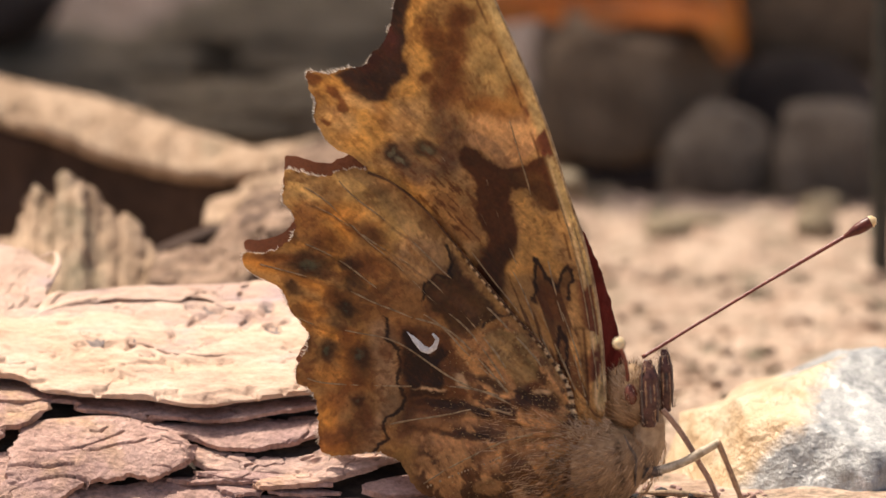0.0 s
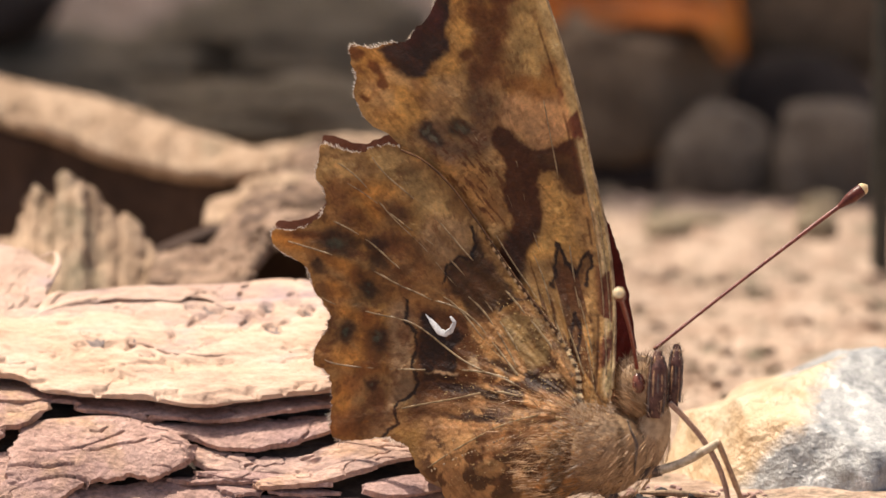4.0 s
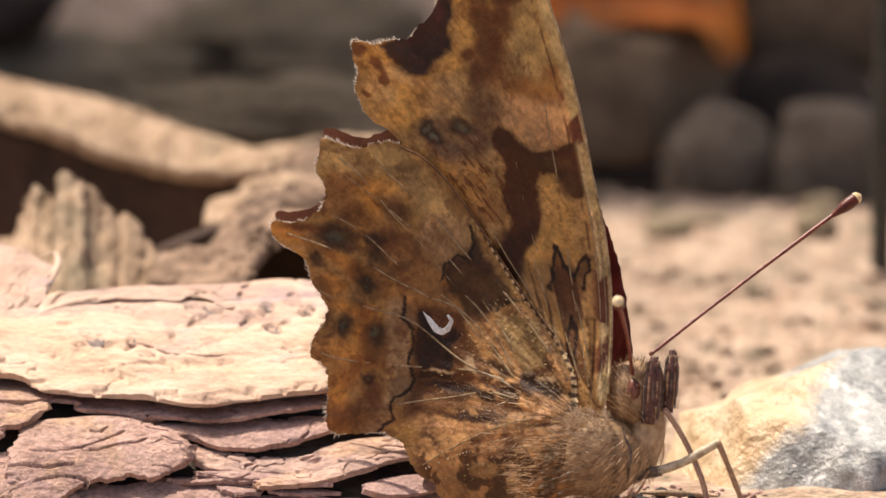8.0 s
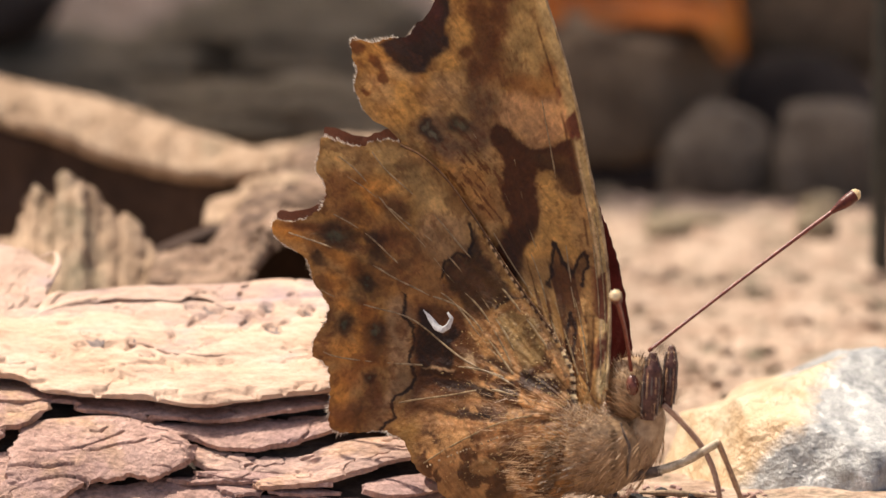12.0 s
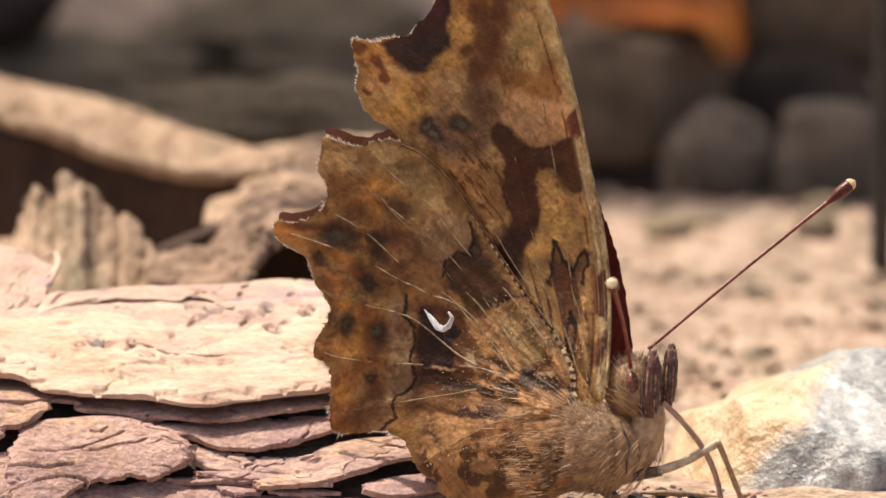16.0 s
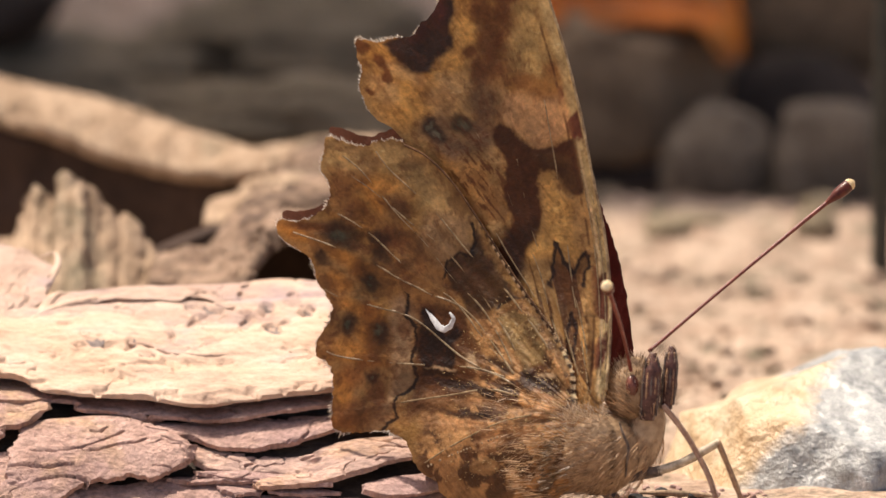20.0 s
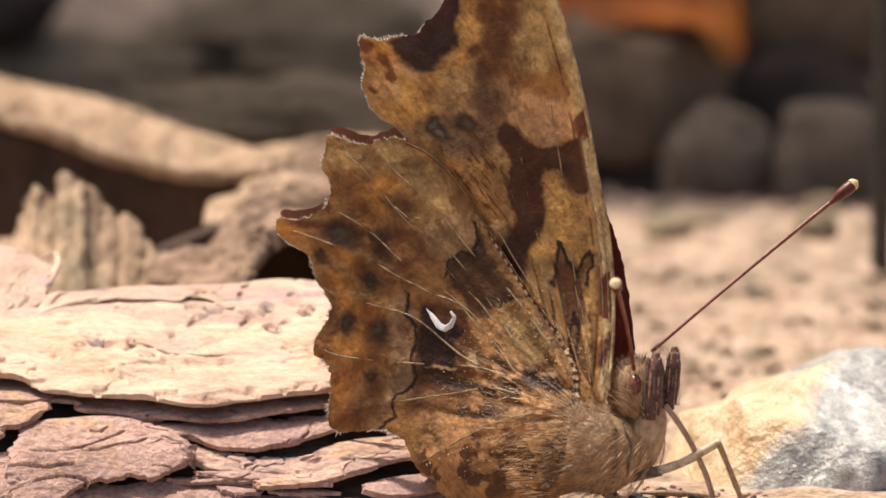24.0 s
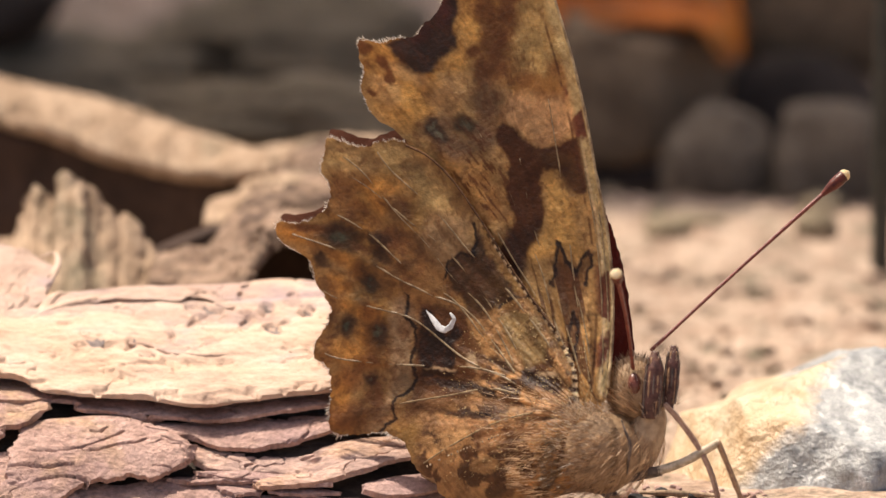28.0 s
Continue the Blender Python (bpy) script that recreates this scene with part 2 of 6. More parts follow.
def resample(line, n, wave=True):
    """n points spread evenly along a line of control points; with wave, on a smooth curve through them."""
    c = np.asarray(line, dtype=float)
    if wave and len(c) > 2:
        e = np.vstack([2 * c[0] - c[1], c, 2 * c[-1] - c[-2]])
        out = []
        for k in range(1, len(e) - 2):
            t = np.linspace(0, 1, 14, endpoint=False)[:, None]
            a, b, cc, d = e[k - 1], e[k], e[k + 1], e[k + 2]
            out.append(0.5 * (2 * b + (cc - a) * t + (2 * a - 5 * b + 4 * cc - d) * t ** 2 + (3 * b - a - 3 * cc + d) * t ** 3))
        c = np.vstack(out + [c[-1:]])
    seg = np.r_[0, np.cumsum(np.linalg.norm(np.diff(c, axis=0), axis=1))]
    q = np.linspace(0, seg[-1], n)
    return np.column_stack([np.interp(q, seg, c[:, k]) for k in range(c.shape[1])])


def tube(line, radii, sides=10, n=24, flat=1.0, rough=0.0, seed=1, size=1.0):
    """A closed round rod along a line; radii are spread along it. Returns verts, faces."""
    c = resample(line, n)
    r = np.interp(np.linspace(0, 1, n), np.linspace(0, 1, len(radii)), radii)
    tan = np.gradient(c, axis=0)
    tan /= np.linalg.norm(tan, axis=1)[:, None] + 1e-9
    ref = np.array([0.0, 0.0, 1.0]) if abs(tan[:, 2]).mean() < 0.8 else np.array([0.0, 1.0, 0.0])
    a = np.cross(tan, ref)
    a /= np.linalg.norm(a, axis=1)[:, None]
    b = np.cross(a, tan)
    ang = np.linspace(0, 2 * np.pi, sides, endpoint=False)
    v = (c[:, None, :] + r[:, None, None] * (np.cos(ang)[None, :, None] * a[:, None, :] + flat * np.sin(ang)[None, :, None] * b[:, None, :])).reshape(-1, 3)
    if rough:
        off = v - np.repeat(c, sides, axis=0)
        v = v + off / (np.linalg.norm(off, axis=1)[:, None] + 1e-9) * ((fbm(v, size, seed) - 0.5) * 2 * rough)[:, None]
    faces = [(i * sides + j, i * sides + (j + 1) % sides, (i + 1) * sides + (j + 1) % sides, (i + 1) * sides + j) for i in range(n - 1) for j in range(sides)]
    faces += [tuple(range(sides))[::-1], tuple(range((n - 1) * sides, n * sides))]
    return v, faces


def ball(radii, rings=24, sides=36, rough=0.0, size=3.0, seed=1, facet=0.0, square=1.0):
    """A rounded lump; rough and facet (flat cuts) in mm."""
    u = np.linspace(0, np.pi, rings + 1)[1:-1]
    a = np.linspace(0, 2 * np.pi, sides, endpoint=False)
    d = np.array([[0, 0, 1.0]] + [[math.sin(p) * math.cos(q), math.sin(p) * math.sin(q), math.cos(p)] for p in u for q in a] + [[0, 0, -1.0]])
    v = np.sign(d) * np.abs(d) ** square * np.array(radii)
    if facet:
        rng = np.random.RandomState(seed)
        for _ in range(14):
            nn = rng.normal(size=3)
            nn /= np.linalg.norm(nn)
            lim = np.linalg.norm(nn * np.array(radii)) * (1 - facet * rng.uniform(0.3, 1.0))
            over = np.maximum(v @ nn - lim, 0)
            v = v - over[:, None] * nn
    if rough:
        v = v + d * ((fbm(v, size, seed) - 0.5) * 2 * rough)[:, None]
    m = sides
    faces = [(0, 1 + j, 1 + (j + 1) % m) for j in range(m)]
    for i in range(rings - 2):
        for j in range(m):
            p, q = 1 + i * m + j, 1 + i * m + (j + 1) % m
            faces.append((p, p + m, q + m, q))
    last = len(d) - 1
    faces += [(last, last - m + (j + 1) % m, last - m + j) for j in range(m)]
    return v, faces


def slab(lower, upper, thick, nx=60, ny=14, rough=0.3, size=2.0, seed=1, ragged=0.25, bow=0.0, long=1.0, cracks=0.0, pits=0.0):
    """A rough plate between a lower and an upper edge line (3D, mm), of a given thickness. Returns verts, faces."""
    lo, up = resample(lower, nx), resample(upper, nx)
    t = np.linspace(0, 1, ny)
    wob = (fbm(np.column_stack([lo[:, 0] * 0.9, lo[:, 1] * 0.4]), 1.0, seed + 5, 5) - 0.5) * 2.4 * ragged
    wide = up - lo
    unit = wide / (np.linalg.norm(wide, axis=1)[:, None] + 1e-9)
    lo = lo + unit * wob[:, None]
    g = lo[:, None, :] + t[None, :, None] * (up - lo)[:, None, :]
    e1 = np.gradient(g, axis=0)
    e2 = np.gradient(g, axis=1)
    nrm = np.cross(e1, e2)
    nrm /= np.linalg.norm(nrm, axis=2)[:, :, None] + 1e-9
    flat_g = g.reshape(-1, 3)
    bump = ((fbm(flat_g / np.array([long, 1, 1]), size, seed, 5) - 0.5) * 2 * rough).reshape(nx, ny)
    if cracks:
        q1 = fbm(flat_g / np.array([2.6, 1, 1]), 2.4, seed + 60, 4)
        q2 = fbm(flat_g / np.array([1.2, 1, 1]), 3.1, seed + 70, 4)
        cut = np.maximum(1 - smooth_step(0.0, 0.022, np.abs(q1 - 0.5)), (1 - smooth_step(0.0, 0.016, np.abs(q2 - 0.47))) * 0.8)
        cut = cut * smooth_step(0.42, 0.55, fbm(flat_g, 4.0, seed + 80, 2))
        bump -= (cut * cracks).reshape(nx, ny)
    if pits:
        hole = smooth_step(0.64, 0.72, fbm(flat_g / np.array([1.8, 1, 1]), 1.1, seed + 90, 3))
        bump -= (hole * pits).reshape(nx, ny)
    curve = bow * np.sin(np.pi * t)[None, :]
    top = g + nrm * (bump + curve)[:, :, None]
    bot = g - nrm * thick
    v = np.vstack([top.reshape(-1, 3), bot.reshape(-1, 3)])
    q = nx * ny
    faces = []
    for i in range(nx - 1):
        for j in range(ny - 1):
            a, b, c, d = i * ny + j, (i + 1) * ny + j, (i + 1) * ny + j + 1, i * ny + j + 1
            faces += [(a, b, c, d), (q + a, q + d, q + c, q + b)]
    for i in range(nx - 1):
        a, b = i * ny, (i + 1) * ny
        faces.append((a, q + a, q + b, b))
        a, b = i * ny + ny - 1, (i + 1) * ny + ny - 1
        faces.append((b, q + b, q + a, a))
    for j in range(ny - 1):
        faces.append((j + 1, q + j + 1, q + j, j))
        a = (nx - 1) * ny + j
        faces.append((a, q + a, q + a + 1, a + 1))
    return v, faces


def strands(roots, ways, lengths, width, droop=0.0):
    """Thin flat hairs of three sides each. Returns verts, faces."""
    verts, faces = [], []
    rng = np.random.RandomState(5)
    for p, w, l in zip(roots, ways, lengths):
        w = np.asarray(w) / (np.linalg.norm(w) + 1e-9)
        s = np.cross(w, rng.normal(size=3))
        s = s / (np.linalg.norm(s) + 1e-9) * width
        mid = p + w * l * 0.55 + np.array([0, -droop * l * 0.2, 0])
        tip = p + w * l + np.array([0, -droop * l * 0.6, 0])
        k = len(verts)
        verts += [p - s, p + s, mid + s * 0.7, mid - s * 0.7, tip]
        faces += [(k, k + 1, k + 2, k + 3), (k + 3, k + 2, k + 4)]
    return np.array(verts), faces


def seg_distance(p, line):
    """Distance of points p from a line of control points, and the length along it."""
    line = np.asarray(line, dtype=float)
    best, along, run = np.full(len(p), 1e9), np.zeros(len(p)), 0.0
    for a, b in zip(line[:-1], line[1:]):
        ab = b - a
        l = np.linalg.norm(ab) + 1e-9
        t = np.clip(((p - a) @ ab) / (l * l), 0, 1)
        d = np.linalg.norm(p - a - t[:, None] * ab, axis=1)
        hit = d < best
        best[hit], along[hit] = d[hit], run + t[hit] * l
        run += l
    return best, along


# ---- ground: one sheet to the horizon ----
def ground_height(x, y):
    base = np.interp(y, [-200, -20, 4, 10, 20, 45, 88, 101, 110, 160, 260, 600], [0, -1, -0.2, -0.6, -2.4, -3.2, -3.4, -6.5, -9.5, -7.0, 0, 0])
    left = smooth_step(-4, -14, x) * smooth_step(90, 60, y) * smooth_step(-40, -10, y)
    p = np.column_stack([x, y])
    near = np.exp(-(np.abs(y - 40) / 140) ** 2 - (x / 150) ** 2)
    lump = (fbm(p, 7.0, 3, 5) - 0.5) * 2.6 + (fbm(p, 1.6, 8, 3) - 0.5) * 0.9
    wide = (fbm(p, 120.0, 4, 4) - 0.5) * 40 * (1 - near)
    front = smooth_step(20, 6, y) * near
    return base - 1.8 * left + near * lump * (1 - 0.6 * front) + wide * smooth_step(250, 900, np.hypot(x, y))


def build_ground():
    def axis(fine0, fine1, step, reach):
        mid = np.arange(fine0, fine1 + step, step)
        grow = np.cumsum(step * 1.28 ** np.arange(1, 45))
        grow = grow[grow < reach]
        return np.r_[fine0 - grow[::-1], mid, fine1 + grow]
    xs, ys = axis(-36, 26, 0.35, 6e4), axis(0, 125, 0.5, 6e4)
    gx, gy = np.meshgrid(xs, ys, indexing="ij")
    z = ground_height(gx.ravel(), gy.ravel())
    v = np.column_stack([gx.ravel(), gy.ravel(), z])
    n = len(ys)
    faces = [(i * n + j, (i + 1) * n + j, (i + 1) * n + j + 1, i * n + j + 1) for i in range(len(xs) - 1) for j in range(n - 1)]
    g = part("ground", v, faces, soil)
    tagged(g, "dry sandy brown soil with crumbs and small stones", "ground", kind="structure")


build_ground()


# ---- the fallen piece of bark on which the insect sits: x along it, r up its rounded face ----
def bark_face(x, r, lift=0.0):
    y = 3 + r if r < 5 else 8 + (r - 5) * 2.22
    z = -0.1 + 0.8 * r if r < 5 else 3.9 + (r - 5) * 0.51
    steep = 1 if r < 5 else 0.5
    return (x, y - lift * (0.62 if steep == 1 else 0.22), z + lift * (0.78 if steep == 1 else 0.97))


log = thing("bark_piece", (-20, 8, 0), "weathered layered pine bark piece with a bleached top", "bark")
LOG_AT = np.array([-20, 8, 0.0])


def bark_plate(upper, lower, lift, thick, material=None, name="bark_plate", rough=0.16, seed=1, bow=0.1, nx=200, ny=36, ragged=0.22, label="", long=2.5, cracks=0.22, pits=0.0, layers=0, holes=(), grooves=()):
    lo = [bark_face(x, r, lift) for x, r in lower]
    up = [bark_face(x, r, lift * 0.6 if material in (bleached, weathered) else lift - 0.5) for x, r in upper]
    for k in range(1, layers + 1):
        # thin laminae peeping out from under the plate
        lo2 = [bark_face(x, r - 0.13 * k - 0.1 * math.sin(x * 1.3 + seed + k), lift - thick * 0.45 * k) for x, r in lower]
        up2 = [bark_face(x, r, lift * 0.5 - thick * 0.6 * k) for x, r in upper]
        v, f = slab(lo2, up2, thick * 0.3, nx, 8, 0.08, 1.2, seed + 20 * k, ragged * 1.5, 0.0, 2.0)
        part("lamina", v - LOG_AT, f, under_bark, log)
    v, f = slab(lo, up, thick * 0.5, nx, ny, rough, 1.6, seed, ragged, bow, long, cracks, pits)
    pit = np.zeros(len(v))
    for hx, hr, rx, rr, deep in holes:
        c = bark_face(hx, hr)
        reach = rr * (2.4 if hr > 5 else 1.0)
        d = np.hypot((v[:nx * ny, 0] - c[0] + 0.2 * (fbm(v[:nx * ny], 0.6, 5) - 0.5)) / rx, (v[:nx * ny, 1] - c[1]) / reach)
        v[:nx * ny, 2] -= deep * (1 - smooth_step(0.5, 1.1, d))
        pit[:nx * ny] = np.maximum(pit[:nx * ny], d < 0.85 + 1.3 * (fbm(v[:nx * ny], 0.5, 8) - 0.5))
    for line in grooves:
        d, along = seg_distance(v[:nx * ny, :2], [bark_face(*q)[:2] for q in line])
        v[:nx * ny, 2] -= 0.5 * (1 - smooth_step(0.03, 0.10, d + 0.06 * (fbm(v[:nx * ny], 0.3, seed) - 0.5)))
    v[:, 0] += (fbm(v[:, 1:] + 3.0 * seed, 0.7, seed + 3, 4) - 0.5) * 0.9
    ob = part(name, v - LOG_AT, f, material or bark, log, label)
    # crisp broken rims
    rims = [i < 2 * (nx - 1) * (ny - 1) for i in range(len(f))]
    ob.data.polygons.foreach_set("use_smooth", rims)
    if holes:
        ob.data.materials.append(pit_wood)
        ob.data.polygons.foreach_set("material_index", [int(sum(pit[i] for i in q) > 3) for q in f])
    return ob


# near-black core that shows in the gaps between the plates
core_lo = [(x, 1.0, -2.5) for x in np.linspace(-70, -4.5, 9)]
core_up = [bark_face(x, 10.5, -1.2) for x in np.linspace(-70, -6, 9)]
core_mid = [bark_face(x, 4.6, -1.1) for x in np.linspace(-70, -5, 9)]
part("core", slab(core_lo, core_mid, 2.0, 90, 20, 0.25, 1.5, 3)[0] - LOG_AT, slab(core_lo, core_mid, 2.0, 90, 20, 0.25, 1.5, 3)[1], under_bark, log, "rough near-black core behind the bark plates")
part("core", slab(core_mid, core_up, 2.0, 90, 20, 0.25, 1.5, 4)[0] - LOG_AT, slab(core_mid, core_up, 2.0, 90, 20, 0.25, 1.5, 4)[1], under_bark, log, "rough near-black core behind the bark plates")
rng_plate = np.random.RandomState(19)
for k in range(8):
    px = rng_plate.uniform(-21.5, -16.5) if k < 5 else rng_plate.uniform(-15.5, -9.0) if k < 8 else rng_plate.uniform(-31.5, -26.5)
    pr = rng_plate.uniform(0.1, 1.4) if k < 5 else rng_plate.uniform(-0.2, 0.7) if k < 8 else rng_plate.uniform(2.6, 4.6)
    half, tall, tip = rng_plate.uniform(1.0, 2.6), rng_plate.uniform(0.3, 0.7), rng_plate.uniform(-0.3, 0.4)
    bark_plate([(px - half, pr + tall * 0.5 - tip), (px, pr + tall), (px + half, pr + tall * 0.6 + tip)], [(px - half, pr - tip), (px - half * 0.2, pr - 0.15), (px + half, pr + tip)],
               rng_plate.uniform(-0.15, 0.3), 0.4, None, "bark_plate", 0.14, 200 + k, 0.08, 60, 14, 0.3, layers=0)
STRIP_HOLES = [(-17.23, 9.12, 0.45, 0.36, 0.4), (-14.94, 8.96, 0.55, 0.31, 0.4), (-18.06, 8.38, 0.40, 0.49, 0.4), (-16.60, 8.02, 0.55, 0.43, 0.4), (-15.94, 8.36, 0.45, 0.24, 0.4), (-26.44, 7.36, 0.62, 0.24, 0.25), (-23.48, 6.66, 0.55, 0.24, 0.4), (-20.95, 8.44, 0.31, 0.36, 0.4), (-21.03, 9.32, 0.82, 0.19, 0.4), (-20.11, 8.88, 0.73, 0.36, 0.4), (-22.21, 7.64, 0.22, 0.31, 0.4), (-24.41, 7.22, 0.27, 0.31, 0.4), (-15.72, 10.02, 0.36, 0.24, 0.4)]
bark_plate([(-43.2, 11.46), (-37.2, 11.31), (-31.2, 10.11), (-28.2, 10.5), (-25.2, 10.8), (-21.3, 10.92), (-18.3, 11.04), (-16.2, 11.28), (-14.4, 11.22), (-12.0, 11.01), (-8.4, 10.26)],
           [(-43.2, 5.31), (-37.2, 5.61), (-31.2, 5.88), (-29.4, 5.34), (-28.2, 5.04), (-23.7, 4.92), (-20.7, 4.53), (-18.3, 4.8), (-13.8, 5.1), (-10.2, 5.34), (-7.8, 5.34)], 0.75, 0.5, bleached, "bleached_strip", 0.42, 2, 0.5, 320, 90, 0.14, "pale sun-bleached inner bark strip", 4.0, 0.3, 0.16, 0, STRIP_HOLES)
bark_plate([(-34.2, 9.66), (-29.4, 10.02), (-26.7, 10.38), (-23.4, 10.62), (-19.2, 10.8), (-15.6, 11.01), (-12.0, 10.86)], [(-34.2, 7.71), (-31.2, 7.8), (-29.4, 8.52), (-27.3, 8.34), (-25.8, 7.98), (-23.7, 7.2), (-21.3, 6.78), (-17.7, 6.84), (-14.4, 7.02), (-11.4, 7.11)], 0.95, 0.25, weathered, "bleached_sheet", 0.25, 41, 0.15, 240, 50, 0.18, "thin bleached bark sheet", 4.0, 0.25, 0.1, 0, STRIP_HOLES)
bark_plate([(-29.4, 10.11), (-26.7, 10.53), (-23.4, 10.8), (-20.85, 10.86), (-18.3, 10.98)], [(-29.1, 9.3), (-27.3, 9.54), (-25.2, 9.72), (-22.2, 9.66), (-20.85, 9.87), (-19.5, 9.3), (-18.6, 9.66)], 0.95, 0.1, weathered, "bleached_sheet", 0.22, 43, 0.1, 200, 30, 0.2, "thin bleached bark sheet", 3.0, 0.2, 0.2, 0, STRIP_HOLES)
bark_plate([(-58.2, 6.96), (-31.2, 6.66), (-29.4, 6.36), (-23.7, 5.91), (-18.3, 5.76), (-13.5, 6.06), (-8.4, 6.21)], [(-58.2, 4.56), (-30.0, 5.1), (-27.0, 4.62), (-24.9, 4.41), (-23.4, 4.32), (-20.4, 4.05), (-18.6, 4.17), (-16.8, 4.47), (-13.5, 4.86), (-8.4, 4.95)], 0.1, 0.4, seed=5, rough=0.1, nx=340, ny=60, grooves=[[(-20.92, 3.26), (-19.87, 3.34), (-18.51, 3.46), (-18.06, 3.8), (-16.25, 4.0), (-14.44, 4.22), (-13.23, 4.4)], [(-25.01, 4.3), (-23.5, 4.36), (-22.59, 4.52)]])
bark_plate([(-23.1, 4.41), (-20.4, 4.41), (-16.8, 4.71), (-12.6, 5.1), (-8.4, 5.31)], [(-23.1, 3.46), (-21.0, 3.46), (-20.1, 3.01), (-18.6, 2.8), (-16.2, 2.98), (-14.4, 3.43), (-12.9, 4.06), (-8.4, 4.51)], -0.2, 0.6, seed=6)
GROOVES = ([(-26.78, 1.76), (-25.88, 1.76), (-24.83, 2.06), (-24.07, 2.18), (-23.53, 2.54)], [(-29.49, 1.88), (-28.29, 1.74), (-26.78, 1.98), (-25.58, 2.56), (-24.81, 3.08)], [(-26.56, 3.08), (-26.04, 2.98), (-25.65, 3.38)], [(-22.72, 2.84), (-22.27, 2.66), (-21.6, 2.42), (-21.06, 1.94)], [(-31.29, 0.94), (-30.08, 1.04), (-28.88, 0.88), (-27.37, 1.0)], [(-29.47, 0.18), (-28.27, 0.4), (-26.76, 0.28)])
bark_plate([(-30.3, 3.66), (-29.34, 4.02), (-27.6, 4.2), (-26.1, 4.32), (-24.0, 4.11), (-22.2, 3.51), (-20.82, 2.4)], [(-31.5, -0.69), (-29.1, -0.54), (-26.25, 0.6), (-24.6, 0.93), (-23.1, 0.87), (-21.6, 1.5), (-20.82, 2.28)], 0.55, 0.6, seed=7, rough=0.16, bow=0.3, cracks=0.12, ragged=0.4, nx=300, ny=100, grooves=GROOVES, label="flaking grey-brown bark plate")
bark_plate([(-58.2, 3.06), (-37.2, 2.76), (-31.2, 2.61), (-29.4, 2.76), (-28.2, 2.46)], [(-58.2, -2.34), (-37.2, -2.34), (-31.2, -2.34), (-29.4, -2.04), (-26.7, -1.44)], 0.2, 0.5, seed=8, rough=0.15)
bark_plate([(-58.2, 5.46), (-34.2, 5.31), (-31.2, 5.22), (-29.7, 5.28), (-28.74, 5.1)], [(-58.2, 2.46), (-34.2, 2.76), (-31.2, 3.45), (-30.3, 3.6), (-28.86, 4.62)], 0.45, 0.5, seed=9)
bark_plate([(-21.0, 3.21), (-18.6, 2.76), (-15.6, 2.61), (-13.2, 3.36), (-8.4, 3.96)], [(-21.3, 2.22), (-19.8, 1.68), (-17.1, 1.2), (-14.4, 1.32), (-12.0, 2.01), (-8.4, 2.76)], -0.2, 0.5, pale_bark, seed=10, label="ochre streaked bark plate")
bark_plate([(-17.1, 1.32), (-14.4, 1.5), (-12.0, 2.31), (-9.0, 2.91)], [(-17.7, 0.48), (-15.6, 0.48), (-13.8, 0.75), (-11.7, 1.41), (-8.4, 2.22)], 0.35, 0.55, pale_bark, seed=11, label="pale flaking bark plate")
bark_plate([(-20.85, 1.62), (-19.2, 1.32), (-17.4, 1.08)], [(-21.15, 0.96), (-19.2, 0.9), (-17.4, 0.6)], -0.1, 0.4, seed=12)
bark_plate([(-27.6, 1.26), (-25.2, 0.96), (-23.4, 1.26), (-20.85, 1.41), (-18.6, 0.96)], [(-27.6, -1.44), (-23.4, -1.59), (-21.0, -1.29), (-18.6, -1.14)], 0.0, 0.5, seed=13, rough=0.16, cracks=0.4)
bark_plate([(-21.3, 0.36), (-17.7, 0.42), (-14.4, 0.3), (-11.7, 0.06)], [(-21.3, -1.59), (-17.7, -1.59), (-14.4, -1.59), (-11.7, -1.59)], 0.1, 0.5, seed=14, rough=0.16)
bark_plate([(-12.12, 0.96), (-10.2, 1.32), (-7.5, 1.56)], [(-11.85, 0.3), (-10.2, 0.06), (-7.5, 0.42)], 0.2, 0.5, seed=15, rough=0.16)
bark_plate([(-10.5, 0.3), (-7.8, 0.51), (-4.2, 0.36)], [(-10.5, -1.44), (-7.8, -1.44), (-4.2, -1.44)], 0.2, 0.5, seed=16, rough=0.16)
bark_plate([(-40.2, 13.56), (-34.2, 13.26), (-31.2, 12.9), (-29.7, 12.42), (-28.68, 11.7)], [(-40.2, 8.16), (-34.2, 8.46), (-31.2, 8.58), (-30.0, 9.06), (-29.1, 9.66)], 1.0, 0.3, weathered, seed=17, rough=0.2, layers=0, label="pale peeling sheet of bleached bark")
fv, ff = tube([bark_face(*p, 0.7) for p in [(-30.9, 8.7), (-30.0, 9.21), (-29.34, 10.11), (-28.86, 11.01), (-28.5, 11.82), (-28.68, 12.42), (-29.55, 12.18)]], [0.32, 0.3, 0.26, 0.24, 0.22, 0.16, 0.06], 8, 40, 0.6, 0.06, 3, 0.5)
part("loose_fibre", fv - LOG_AT, ff, bleached, log, "pale curled strip of peeling bark")

for k, line in enumerate(([(-30.3, 8.28), (-29.64, 8.82), (-28.5, 9.36), (-26.7, 9.78), (-24.75, 9.96), (-23.1, 10.02)], [(-29.34, 8.76), (-29.04, 9.48), (-28.56, 10.02), (-27.84, 10.08)])):
    fv, ff = tube([bark_face(*p, 0.85) for p in line], [0.12, 0.32, 0.36, 0.3, 0.1], 8, 50, 0.55, 0.1, 5 + k, 0.6)
    part("loose_fibre", fv - LOG_AT, ff, bleached, log, "pale curled strip of peeling bark")

